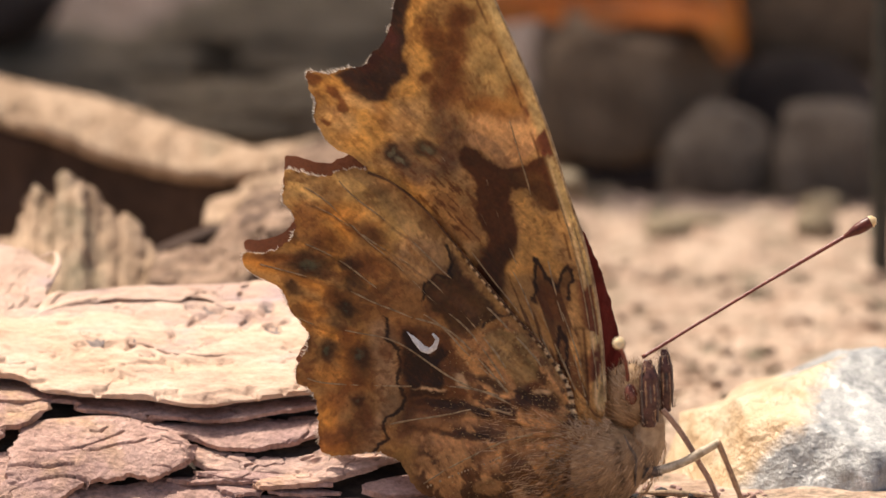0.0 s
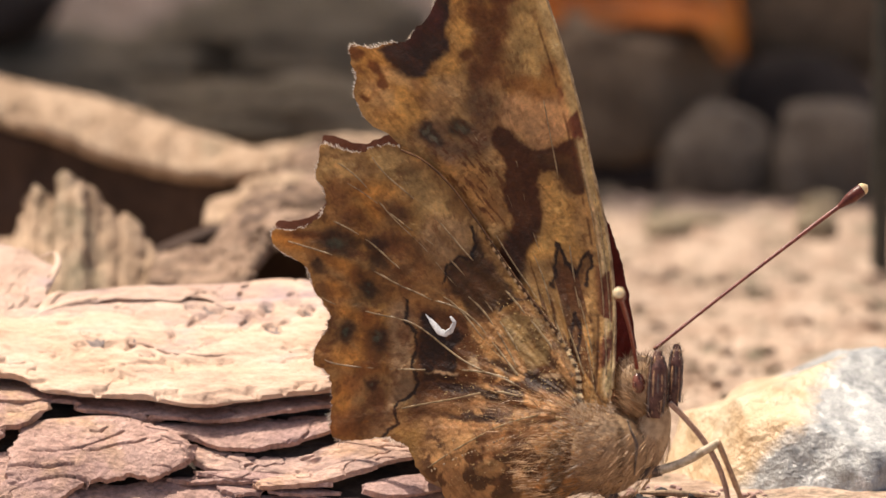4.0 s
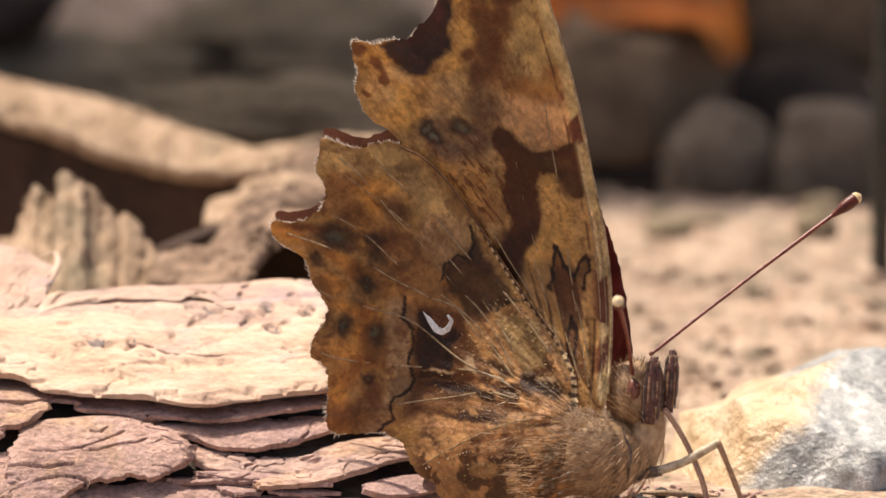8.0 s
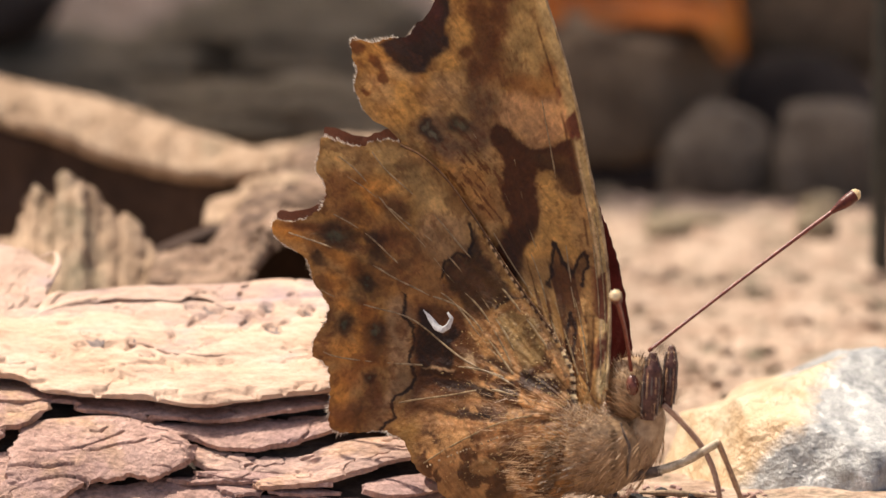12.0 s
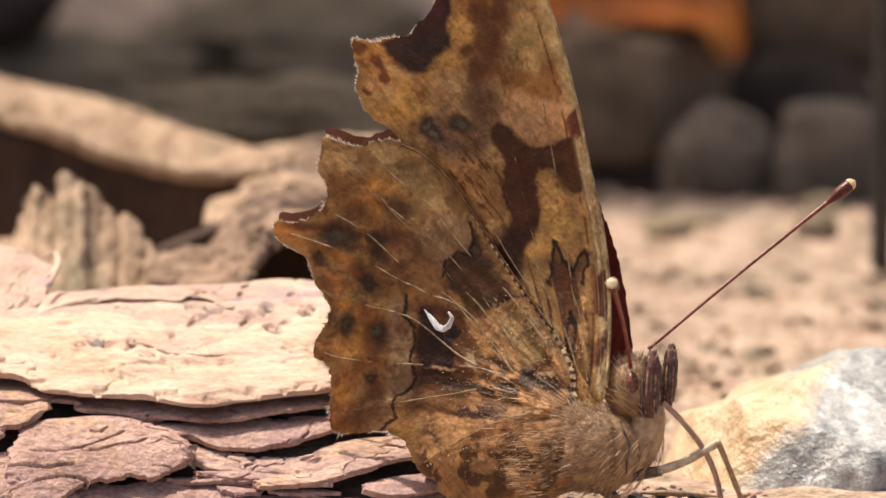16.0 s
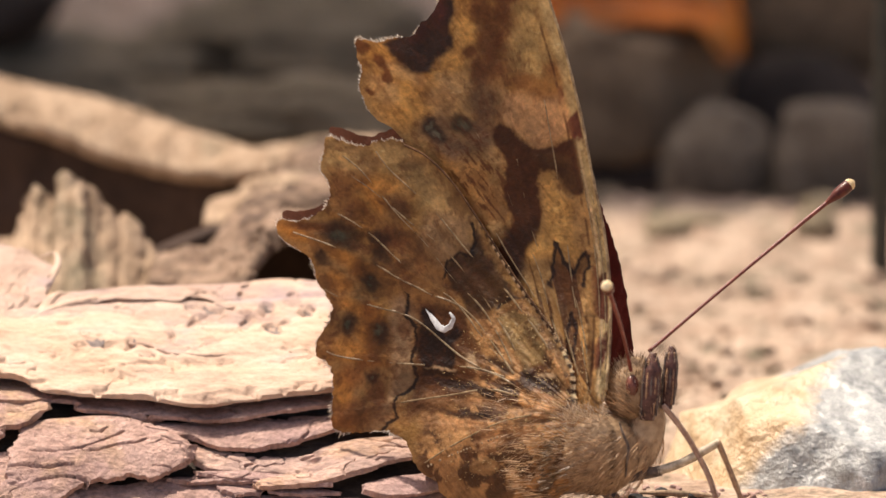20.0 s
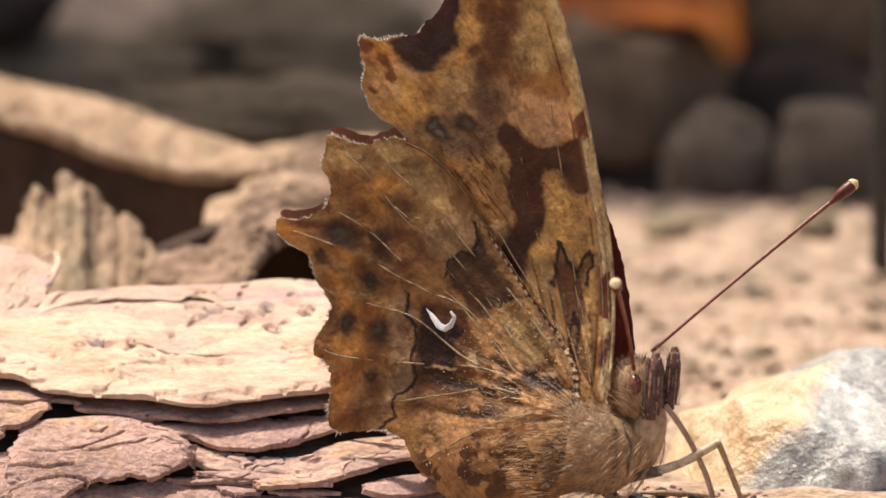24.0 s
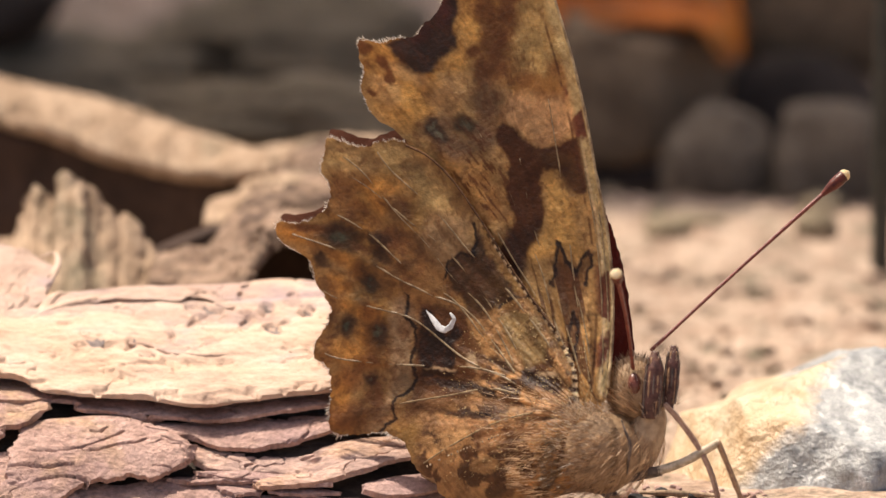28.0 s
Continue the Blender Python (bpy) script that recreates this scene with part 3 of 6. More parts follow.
# ---- wood and stones behind ----
def splintered_wood():
    at = (-28, 33, 1)
    t = thing("splintered_wood", at, "pale weathered stub of splintered wood standing upright", "wood")
    rng = np.random.RandomState(4)
    for x, w, top, y in ((-31.5, 2.6, 7.0, 34), (-30.4, 1.9, 8.6, 33), (-29.2, 1.7, 9.3, 33.5), (-28.2, 1.5, 10.9, 34), (-27.0, 1.6, 10.1, 33.6), (-26.0, 1.5, 9.2, 33), (-24.9, 1.6, 8.6, 33.4), (-24.0, 1.5, 7.2, 32.8), (-30.0, 1.2, 10.0, 34.5), (-27.6, 0.9, 10.6, 32.8)):
        nx, nz = 9, 14
        lo = [(x - w * 0.6, y - 5, -1.5), (x, y - 5.5, -1.5), (x + w * 0.6, y - 5, -1.5)]
        up = [(x - w * 0.5, y + 10, top - 2.9 - rng.uniform(0.2, 1.0)), (x - w * 0.25, y + 10.4, top - 2.5), (x + w * 0.2, y + 10.4, top - 2.4 - rng.uniform(0, 0.5)), (x + w * 0.5, y + 10, top - 3.0 - rng.uniform(0.3, 1.4))]
        v, f = slab(lo, up, 1.2, 26, 50, 0.4, 0.9, int(rng.randint(99)), 0.3, 0.15)
        part("splinter", v - np.array(at), f, pale_wood, t)


splintered_wood()


def curved_bark_sheet():
    """A sheet of dead wood whose lit edge runs like a branch above a dark sheet of painted shade."""
    at = (-25, 64, 0)
    t = thing("dead_branch", at, "pale barkless dead branch over a sheet of painted shade", "branch")
    v, f = slab([(-38.9, 71.0, 7.0), (-32.5, 67.0, 6.4), (-29.3, 65.0, 6.0), (-26.1, 63.0, 5.1), (-22.9, 60.0, 4.9), (-19.7, 57.0, 5.5), (-17.2, 55.0, 6.2)],
                [(-39.0, 76.0, 8.1), (-32.6, 72.0, 7.5), (-29.4, 70.0, 7.4), (-26.2, 68.0, 7.0), (-23.0, 65.0, 6.6), (-19.8, 62.0, 6.2), (-17.5, 59.0, 6.1)], 0.8, 160, 24, 0.35, 2.2, 6, 0.25, 0.5, 2.5, 0.25, 0.15)
    part("limb", v - np.array(at), f, pale_wood, t)
    # dark sheet in place of the shade below the limb
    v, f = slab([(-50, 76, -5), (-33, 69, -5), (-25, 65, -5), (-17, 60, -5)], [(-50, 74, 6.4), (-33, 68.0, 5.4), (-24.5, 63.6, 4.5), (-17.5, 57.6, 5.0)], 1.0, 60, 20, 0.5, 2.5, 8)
    part("shade_side", v - np.array(at), f, hollow_shade, t, "dark red-brown sheet painted as shade under the branch")


curved_bark_sheet()


def rotten_chunk():
    at = (-16, 45, 0)
    t = thing("rotten_wood", at, "crumbling pale brown rotten wood chunk lying on soil", "wood")
    v, f = slab([(-24.6, 27, 3.4), (-21.5, 28, 4.2), (-19.4, 29, 4.8), (-18.4, 31, 6.4), (-16.8, 34, 7.3), (-14.5, 35, 7.5), (-12.5, 34, 6.8), (-8, 30, 5.4), (-4, 31, 3)],
                [(-23.6, 44, 2.2), (-20.6, 52, 3.8), (-18.7, 57, 4.6), (-16.0, 61, 5.5), (-13.5, 62, 6.0), (-9, 61, 5.6), (-3, 60, 2)], 0.9, 220, 130, 1.1, 3.6, 11, 0.5, 0.3, 1.0, 0.8, 1.0)
    part("body", v - np.array(at), f, rotten, t)
    # another dark sheet, painting the shade beneath the chunk
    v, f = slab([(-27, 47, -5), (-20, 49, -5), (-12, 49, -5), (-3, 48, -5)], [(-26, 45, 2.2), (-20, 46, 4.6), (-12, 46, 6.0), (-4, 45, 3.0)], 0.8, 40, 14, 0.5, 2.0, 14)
    part("shade_side", v - np.array(at), f, hollow_shade, t, "dark sheet painted as shade under the wood")
    for k, (x, y, z, l) in enumerate(((-21.8, 38, 4.4, 2.0), (-16.5, 50, 5.9, 2.6), (-13.0, 47, 6.9, 3.0), (-19.0, 49, 5.0, 2.0))):
        v, f = slab([(x - l, y - 1.2, z - 0.6), (x, y - 1.6, z - 0.3), (x + l, y - 0.8, z - 0.2)], [(x - l * 0.8, y + 2.5, z + 0.2), (x, y + 2.8, z + 0.5), (x + l, y + 2.6, z + 0.4)], 0.5, 40, 16, 0.35, 1.2, k + 31, 0.5, 0.2, 1.0, 0.3, 0.3)
        part("flake", v - np.array(at), f, pale_wood if k % 2 else rotten, t)


rotten_chunk()


def boulder(name, at, radii, material, label, category="stone", rough=0.5, size=4.0, seed=1, facet=0.25, group="", rings=40, sides=60, square=1.0):
    v, f = ball(radii, rings, sides, rough, size, seed, facet, square)
    ob = part(name, v, f, material, None, at=at)
    return tagged(ob, label, category, group)


boulder("quartz_stone", (14.2, 15.5, -2.4), (10.9, 11.5, 7.2), quartz, "grey-white quartz stone with a cream side", rough=0.7, size=3.5, seed=6, facet=0.2, rings=90, sides=130)
boulder("stone", (8.1, 97, -3.4), (3.1, 3.4, 3.3), grey_stone, "rounded grey-brown stone lying in shade", seed=3, group="shaded stones", square=0.45, facet=0.03)
boulder("stone", (14.3, 97, -3.3), (3.1, 3.4, 3.6), grey_stone, "rounded grey-brown stone lying in shade", seed=8, group="shaded stones", square=0.45, facet=0.03)
# black lump in place of the shaded gap under the next rock
boulder("rock_and_shade", (4.6, 105.5, -6.2), (6.0, 2.0, 2.6), shade_stone, "black lump painted as shade under a larger rock", "rock", seed=35, rough=0.4)
boulder("rock_and_shade", (3.4, 108.6, -1.4), (5.9, 5.6, 5.6), dark_stone, "dark brown rock in shade under a leaf", "rock", seed=5, rough=0.7, square=0.72)
# black lump in place of the shaded gap between the stones
boulder("rock_and_shade", (12.9, 110, -6.2), (8.2, 2.5, 6.6), shade_stone, "black lump painted as shade between stones", "rock", seed=15, rough=0.5)
boulder("rock_and_shade", (15.4, 115, 3.6), (8.6, 3.0, 6.0), dark_stone, "dark brown rock in deep shade", "rock", seed=9, rough=0.7, square=0.6, facet=0.15)


def wood_chunk(at, radii, seed):
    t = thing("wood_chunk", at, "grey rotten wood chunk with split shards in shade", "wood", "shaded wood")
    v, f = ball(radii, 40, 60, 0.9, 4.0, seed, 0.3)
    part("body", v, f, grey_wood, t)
    rng = np.random.RandomState(seed)
    for k in range(5):
        x, z = rng.uniform(-0.7, 0.7) * radii[0], rng.uniform(0.1, 0.75) * radii[2]
        y = -radii[1] * math.sqrt(max(0.05, 1 - (x / radii[0]) ** 2 - (z / radii[2]) ** 2)) - 0.1
        l = rng.uniform(2.5, 5)
        v, f = slab([(x - l, y - 0.3, z - 0.4), (x, y - 0.7, z - 0.5), (x + l, y + 0.2, z - 0.6)], [(x - l, y + 1.0, z + 0.9), (x, y + 0.8, z + 1.0), (x + l, y + 1.3, z + 0.6)], 0.5, 30, 8, 0.3, 1.5, k + seed)
        part("shard", v, f, grey_wood, t)


# black rock added as the dark patch in the far left corner
boulder("rock_and_shade", (-33.5, 116, 3.0), (4.0, 3.0, 3.4), shade_stone, "black rock added to darken the corner behind a branch", "rock", seed=25, rough=0.6)
wood_chunk((-30, 118, -3.5), (9, 5, 3.5), 12)
wood_chunk((-15.5, 94, -0.9), (7.5, 3, 3.4), 33)
wood_chunk((-16, 128, -4.0), (10, 6, 4.6), 14)


def lying_log(name, line, radii, material, label, seed):
    c = np.mean(np.array(line), axis=0)
    v, f = tube(np.array(line) - c, radii, 32, 110, 0.9, radii[0] * 0.22, seed, radii[0])
    return tagged(part(name, v, f, material, None, at=tuple(c)), label, "branch")


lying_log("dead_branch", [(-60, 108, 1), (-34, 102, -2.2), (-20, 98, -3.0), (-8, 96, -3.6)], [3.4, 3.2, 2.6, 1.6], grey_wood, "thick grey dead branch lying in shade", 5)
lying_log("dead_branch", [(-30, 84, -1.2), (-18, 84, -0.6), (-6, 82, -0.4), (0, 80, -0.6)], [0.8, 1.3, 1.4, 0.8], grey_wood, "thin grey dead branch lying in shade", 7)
# added log, pale to pass for the sunlit soil slope here
lying_log("dead_branch", [(-26, 70, 0.2), (-17, 69, 2.7), (-10, 68, 3.2), (-2, 66, 1.4)], [1.6, 1.7, 1.8, 1.4], pale_wood, "pale log standing in for a sunlit slope behind crumbling rotten wood", 17)
# out of view, added only to shade the ground and stones at the back
lying_log("shade_limb", [(-1900, 288, -20), (-900, 233, 190), (-300, 213, 250), (300, 213, 250), (900, 233, 190), (1900, 288, -20)], [60, 52, 47, 47, 45, 40], grey_wood, "unseen arched limb with grey bark added to cast shade", 9)


def withered_leaf():
    at = (4, 106, 2)
    t = thing("withered_leaf", at, "withered orange leaf draped over a dark rock", "leaf")
    v, f = slab([(-6, 105.5, 3.3), (-2.5, 105.5, 3.4), (2, 105.6, 3.1), (6, 105.0, 3.2), (7.7, 104.2, 2.5), (8.5, 103.8, 0.9)],
                [(-6, 112, 5.4), (-2.5, 113, 6.0), (2, 114, 6.2), (7, 113, 5.8), (9.4, 110, 3.8), (9.7, 105, 1.4)], 0.12, 60, 24, 0.35, 3.0, 4, 0.5, 0.3)
    part("blade", v - np.array(at), f, orange_leaf, t)
    v, f = tube([(-6, 106, 3.9), (0, 107.2, 4.6), (6, 107.4, 4.5), (10, 107, 2.4)], [0.25, 0.22, 0.18, 0.1], 6, 30)
    part("midrib", v - np.array(at), f, orange_leaf, t)


withered_leaf()
gv, gf = tube([(16.9, 70, -4), (17.0, 70.4, 5), (17.0, 71, 11), (16.8, 72, 18)], [0.55, 0.6, 0.5, 0.2], 6, 30, 0.4)
tagged(part("dry_stem", gv - np.array([17.2, 70, 0]), gf, stem_skin, None, at=(17.2, 70, 0)), "dark dry plant stem standing among stones", "stem")


def scatter(name, count, x0, x1, y0, y1, low, high, material, label, category, seed):
    """Small crumbs lying on the soil, too many to count."""
    rng = np.random.RandomState(seed)
    verts, faces, k = [], [], 0
    for i in range(count):
        r = rng.uniform(low, high) ** 1.0
        v, f = ball((r * rng.uniform(0.8, 1.6), r * rng.uniform(0.7, 1.2), r * rng.uniform(0.5, 0.8)), 5, 8, r * 0.3, r, seed + i, 0.3)
        x, y = rng.uniform(x0, x1), rng.uniform(y0, y1)
        z = ground_height(np.array([x]), np.array([y]))[0]
        verts.append(v + np.array([x, y, z + r * 0.2]))
        faces += [tuple(q + k for q in p) for p in f]
        k += len(v)
    ob = part(name, np.vstack(verts), faces, material)
    return tagged(ob, label, category, kind="stuff")


scatter("soil_crumbs", 330, -4, 22, 16, 72, 0.15, 0.55, soil, "small crumbs of dry soil", "soil", 31)
scatter("gravel", 22, -4, 22, 18, 70, 0.18, 0.4, grey_stone, "small grey and brown gravel", "gravel", 77)
scatter("bark_crumbs", 90, 1.5, 9.5, 1.0, 6.5, 0.08, 0.3, bark, "small crumbs of bark on soil", "bark", 51)
for k, (x, y, r, w, z) in enumerate(((4.0, 4.2, 0.55, 0.5, 30), (3.2, 3.0, 0.5, 0.9, -20), (4.6, 2.6, 0.3, 1.1, 60), (2.6, 3.8, 0.25, 0.6, 10), (5.6, 3.4, 0.28, 0.5, 75), (3.8, 1.9, 0.35, 0.8, 0))):
    cv, cf = ball((w, r * 0.8, r * 0.45), 10, 14, 0.22, 0.4, k + 3, 0.5)
    crumb = part("bark_shard", cv, cf, dark_crumb if k % 3 < 2 else bark, None, at=(x, y, ground_height(np.array([x]), np.array([y]))[0] + 0.15))
    crumb.rotation_euler = (0.2, 0.1, radians(z))
    tagged(crumb, "small charred black bark shard on soil" if k % 3 < 2 else "small brown bark shard on soil", "bark", "bark shards")
tv, tf = tube([(-1.6, 0.3, 0.1), (0, 0, 0.15), (1.5, 0.1, 0.05), (2.6, -0.4, 0.1)], [0.1, 0.22, 0.2, 0.08], 8, 30, 0.8, 0.05, 4, 0.5)
tagged(part("twig", tv, tf, pale_wood, None, at=(4.4, 3.4, ground_height(np.array([4.4]), np.array([3.4]))[0] + 0.2)), "short pale twig lying on soil", "twig")
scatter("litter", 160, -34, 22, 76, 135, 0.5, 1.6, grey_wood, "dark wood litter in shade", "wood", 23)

# ---- the butterfly: x along its length, y up its wings, z out of the near wing; root of the wings at the origin ----
SEAT = pose(0, 0, 5.0 * MM, 77, 0, 0)
butterfly = thing("butterfly", (0, 0, 5), "brown mottled butterfly with ragged closed wings, feeding on bark", "butterfly")
butterfly.matrix_world = SEAT


def blots(p, spots, soft=0.35):
    """Soft oval blots (x, y, half width, half height, turn in degrees)."""
    m = np.zeros(len(p))
    for x, y, rx, ry, turn in spots:
        c, s = math.cos(radians(turn)), math.sin(radians(turn))
        q = p - np.array([x, y])
        d = np.hypot((q[:, 0] * c + q[:, 1] * s) / rx, (-q[:, 0] * s + q[:, 1] * c) / ry)
        m = np.maximum(m, 1 - smooth_step(1 - soft, 1 + soft, d))
    return m


def inside(p, poly, soft):
    """Soft mask of a closed patch."""
    poly = np.asarray(poly, dtype=float)
    d, _ = seg_distance(p, np.vstack([poly, poly[:1]]))
    hit = np.zeros(len(p), dtype=bool)
    for a, b in zip(poly, np.roll(poly, -1, axis=0)):
        cross = ((a[1] > p[:, 1]) != (b[1] > p[:, 1])) & (p[:, 0] < (b[0] - a[0]) * (p[:, 1] - a[1]) / (b[1] - a[1] + 1e-12) + a[0])
        hit ^= cross
    return smooth_step(-soft, soft, np.where(hit, d, -d))


def lay(c, colour, m):
    return c + (np.array(colour) - c) * np.clip(m, 0, 1)[:, None]


def warped(p, amount, size, seed):
    return p + amount * np.column_stack([fbm(p, size, seed) - 0.5, fbm(p, size, seed + 40) - 0.5]) * 2


OCHRE, ORANGE = (0.54, 0.33, 0.11), (0.66, 0.36, 0.085)
BROWN, DARK = (0.19, 0.082, 0.032), (0.06, 0.027, 0.014)

HIND_VEINS = (
    [(-1.2, 2.1), (-2.4, 4.2), (-4.68, 7.2), (-6.33, 8.82), (-8.22, 11.1), (-10.5, 13.2), (-11.55, 14.64)],
    [(-3.21, 2.46), (-4.68, 5.16), (-6.3, 7.5), (-7.95, 9.3), (-9.66, 10.59), (-11.7, 12.3), (-13.62, 13.5)],
    [(-3.3, 1.5), (-5.28, 5.37), (-7.2, 7.5), (-8.64, 9.33), (-10.2, 10.95), (-11.97, 13.08), (-13.53, 14.34)],
    [(-3.15, 1.35), (-5.7, 4.5), (-7.17, 6.3), (-9.45, 7.86), (-11.7, 9.9), (-13.74, 11.1)],
    [(-3.15, 1.2), (-6.12, 5.4), (-8.4, 6.6), (-10.08, 7.44), (-11.7, 8.4), (-13.53, 9.12), (-16.2, 10.05)],
    [(-3.42, 1.8), (-6.33, 3.0), (-9.06, 5.16), (-11.1, 5.85), (-13.2, 6.42), (-14.34, 7.05)],
    [(-3.0, 1.2), (-4.8, 2.25), (-6.33, 2.67), (-9.6, 2.85), (-12.9, 3.18), (-14.25, 3.66)],
    [(-3.0, 0.9), (-5.1, 1.5), (-7.2, 1.2), (-9.6, 0.84), (-12.0, 0.3), (-13.44, -0.15)],
    [(-2.4, 0.3), (-4.8, -0.3), (-7.2, -1.5), (-8.85, -2.55)],
)
HIND_EDGE = [(-0.54, 0.15), (-0.72, 1.2), (-0.81, 2.67), (-1.77, 4.53), (-3.84, 7.47), (-5.7, 10.38), (-7.2, 12.54), (-8.55, 13.89), (-9.75, 14.52)]
FORE_VEINS = (
    [(0.3, 0.6), (-0.15, 4.2), (-0.9, 7.8), (-1.2, 10.8), (-1.65, 13.2), (-2.4, 17.7), (-2.85, 22.2), (-3.15, 25.2)],
    [(0.0, 0.6), (-1.05, 4.2), (-1.95, 7.2), (-3.0, 10.2), (-3.75, 13.8), (-4.8, 17.7), (-5.7, 20.4)],
    [(-0.15, 0.6), (-1.65, 4.5), (-2.55, 7.8), (-3.3, 9.6), (-4.8, 13.2), (-7.2, 17.1), (-9.6, 19.35), (-12.0, 19.95)],
    [(-0.3, 0.6), (-2.25, 5.4), (-4.2, 8.7), (-6.3, 12.3), (-9.0, 15.75), (-10.5, 17.4), (-12.0, 18.3)],
    [(0.66, 0.6), (0.66, 5.4), (0.3, 9.6), (-0.3, 12.9), (-0.6, 15.0), (-1.65, 19.5)],
    [(0.9, 1.2), (0.96, 5.4), (0.66, 9.3), (0.15, 12.3), (-0.9, 17.1)],
    [(0.18, 0.6), (-0.48, 5.1), (-1.11, 8.4), (-1.65, 10.8)],
)
FORE_EDGE = [(0.96, 1.5), (1.14, 3.6), (1.2, 5.7), (1.08, 8.1), (0.78, 10.35), (0.24, 12.9), (-0.3, 15.75), (-1.05, 18.9), (-1.95, 21.9), (-2.7, 24.3)]


def finish(p, c, seed, fibre, calm):
    """Streaks that fan out from the wing root, soft clouding further out, rusty fibres and scale speckle."""
    rad, ang = np.hypot(p[:, 0], p[:, 1]), np.arctan2(p[:, 1], p[:, 0])
    inner = 1 - smooth_step(5.0, 9.0, rad)
    fan = fbm(np.column_stack([ang * 11, rad * 0.3]), 1.0, seed, 4)
    ripple = fbm(np.column_stack([ang * 6, rad * 2.2]), 1.0, seed + 7, 4)
    cloud = 1.0 + calm * (fbm(warped(p, 0.6, 0.7, seed), 1.0, seed + 30, 5) - 0.5)
    c = c * (inner * (0.2 + 1.5 * fan + 0.3 * ripple) + (1 - inner) * cloud)[:, None]
    c = lay(c, DARK, 0.4 * inner * smooth_step(0.58, 0.7, ripple))
    thread = fbm(np.column_stack([p[:, 0] + 0.75 * p[:, 1], (p[:, 1] - 0.75 * p[:, 0]) * 0.22]), 0.2, seed + 15, 4)
    c = lay(c, (0.20, 0.07, 0.022), 0.75 * fibre * smooth_step(0.52, 0.66, thread))
    fleck = smooth_step(0.62, 0.7, fbm(warped(p, 0.2, 0.3, seed + 4), 0.26, seed + 25, 3)) * smooth_step(0.45, 0.62, fbm(p, 1.5, seed + 28))
    c = lay(c, (0.20, 0.085, 0.035), 0.45 * fleck)
    c = c * (0.8 + 0.4 * fbm(p, 0.2, seed + 3))[:, None]
    return 0.92 * c ** 1.3


def hind_pigment(p):
    q = warped(p, 0.35, 1.1, 3)
    r = warped(p, 0.22, 0.45, 9)
    c = np.tile(np.array((0.52, 0.35, 0.17)), (len(p), 1))
    c = lay(c, OCHRE, 0.5 * smooth_step(0.42, 0.66, fbm(p, 2.2, 21)))
    # olive tan upper field, pinkish field before the dark patch
    c = lay(c, (0.74, 0.56, 0.29), 0.85 * inside(q, [(-13.98, 15.18), (-11.41, 14.72), (-9.61, 14.35), (-7.95, 12.67), (-6.06, 10.35), (-6.06, 8.85), (-7.20, 8.55), (-8.25, 9.60), (-9.15, 11.86), (-10.66, 12.91), (-12.92, 12.77), (-14.28, 13.22)], 0.7))
    c = lay(c, (0.64, 0.45, 0.27), 0.8 * inside(q, [(-8.25, 11.11), (-6.06, 10.44), (-6.06, 8.94), (-7.35, 8.16), (-8.04, 7.80), (-9.06, 9.00)], 0.5))
    c = lay(c, (0.47, 0.27, 0.12), 0.75 * blots(q, ((-9.46, 7.80, 1.30, 1.52, 0.0), (-10.21, 9.60, 1.55, 0.73, -30.0), (-8.40, 6.59, 1.11, 1.39, 0.0), (-13.22, 11.86, 0.80, 1.21, 0.0),), 0.7))
    c = lay(c, (0.60, 0.36, 0.16), 0.7 * blots(q, ((-7.95, 7.20, 0.93, 1.21, 0.0), (-9.00, 5.99, 0.56, 0.73, 0.0), (-7.20, 5.99, 0.49, 0.91, 0.0),), 0.6))
    # pale inner border
    c = lay(c, (0.50, 0.37, 0.24), 0.85 * inside(q, [(-10.51, 5.99), (-9.61, 6.44), (-9.15, 4.79), (-9.16, 1.62), (-10.15, 1.11), (-10.36, 0.11), (-10.81, -0.64), (-11.72, -0.80), (-11.27, 0.56), (-10.51, 1.77), (-10.51, 3.58), (-10.75, 4.78)], 0.4))
    # orange outer field
    c = lay(c, (0.72, 0.40, 0.125), 0.75 * blots(q, ((-11.35, 12.55, 1.11, 0.52, -10.0), (-12.02, 10.66, 0.56, 1.03, 10.0), (-11.26, 11.41, 0.43, 0.73, 0.0), (-13.08, 8.64, 1.61, 0.39, -26.0), (-12.02, 7.86, 1.05, 0.39, -30.0), (-12.47, 5.99, 0.80, 0.48, -35.0), (-11.57, 5.38, 0.49, 0.91, 35.0), (-12.38, 3.57, 1.42, 0.61, -8.0), (-11.87, 4.48, 0.40, 0.91, 0.0), (-13.23, 7.19, 0.80, 0.48, -20.0), (-15.64, 9.75, 1.11, 0.36, -18.0), (-13.08, 1.46, 0.56, 0.85, 0.0),), 0.65))
    c = lay(c, (0.44, 0.20, 0.07), 0.6 * blots(q, ((-12.47, 2.13, 0.68, 0.61, 0.0), (-11.72, 5.84, 0.43, 0.42, 0.0), (-12.93, 0.10, 1.24, 0.73, 0.0), (-11.42, 2.97, 0.80, 0.48, 0.0), (-14.43, 10.06, 1.55, 0.24, 0.0),), 0.7))
    c = lay(c, (0.36, 0.20, 0.09), 0.65 * blots(q, ((-12.02, 0.11, 1.36, 0.67, 0.0), (-13.98, 3.57, 0.43, 0.61, 0.0), (-13.53, 5.83, 0.37, 1.21, 0.0),), 0.7))
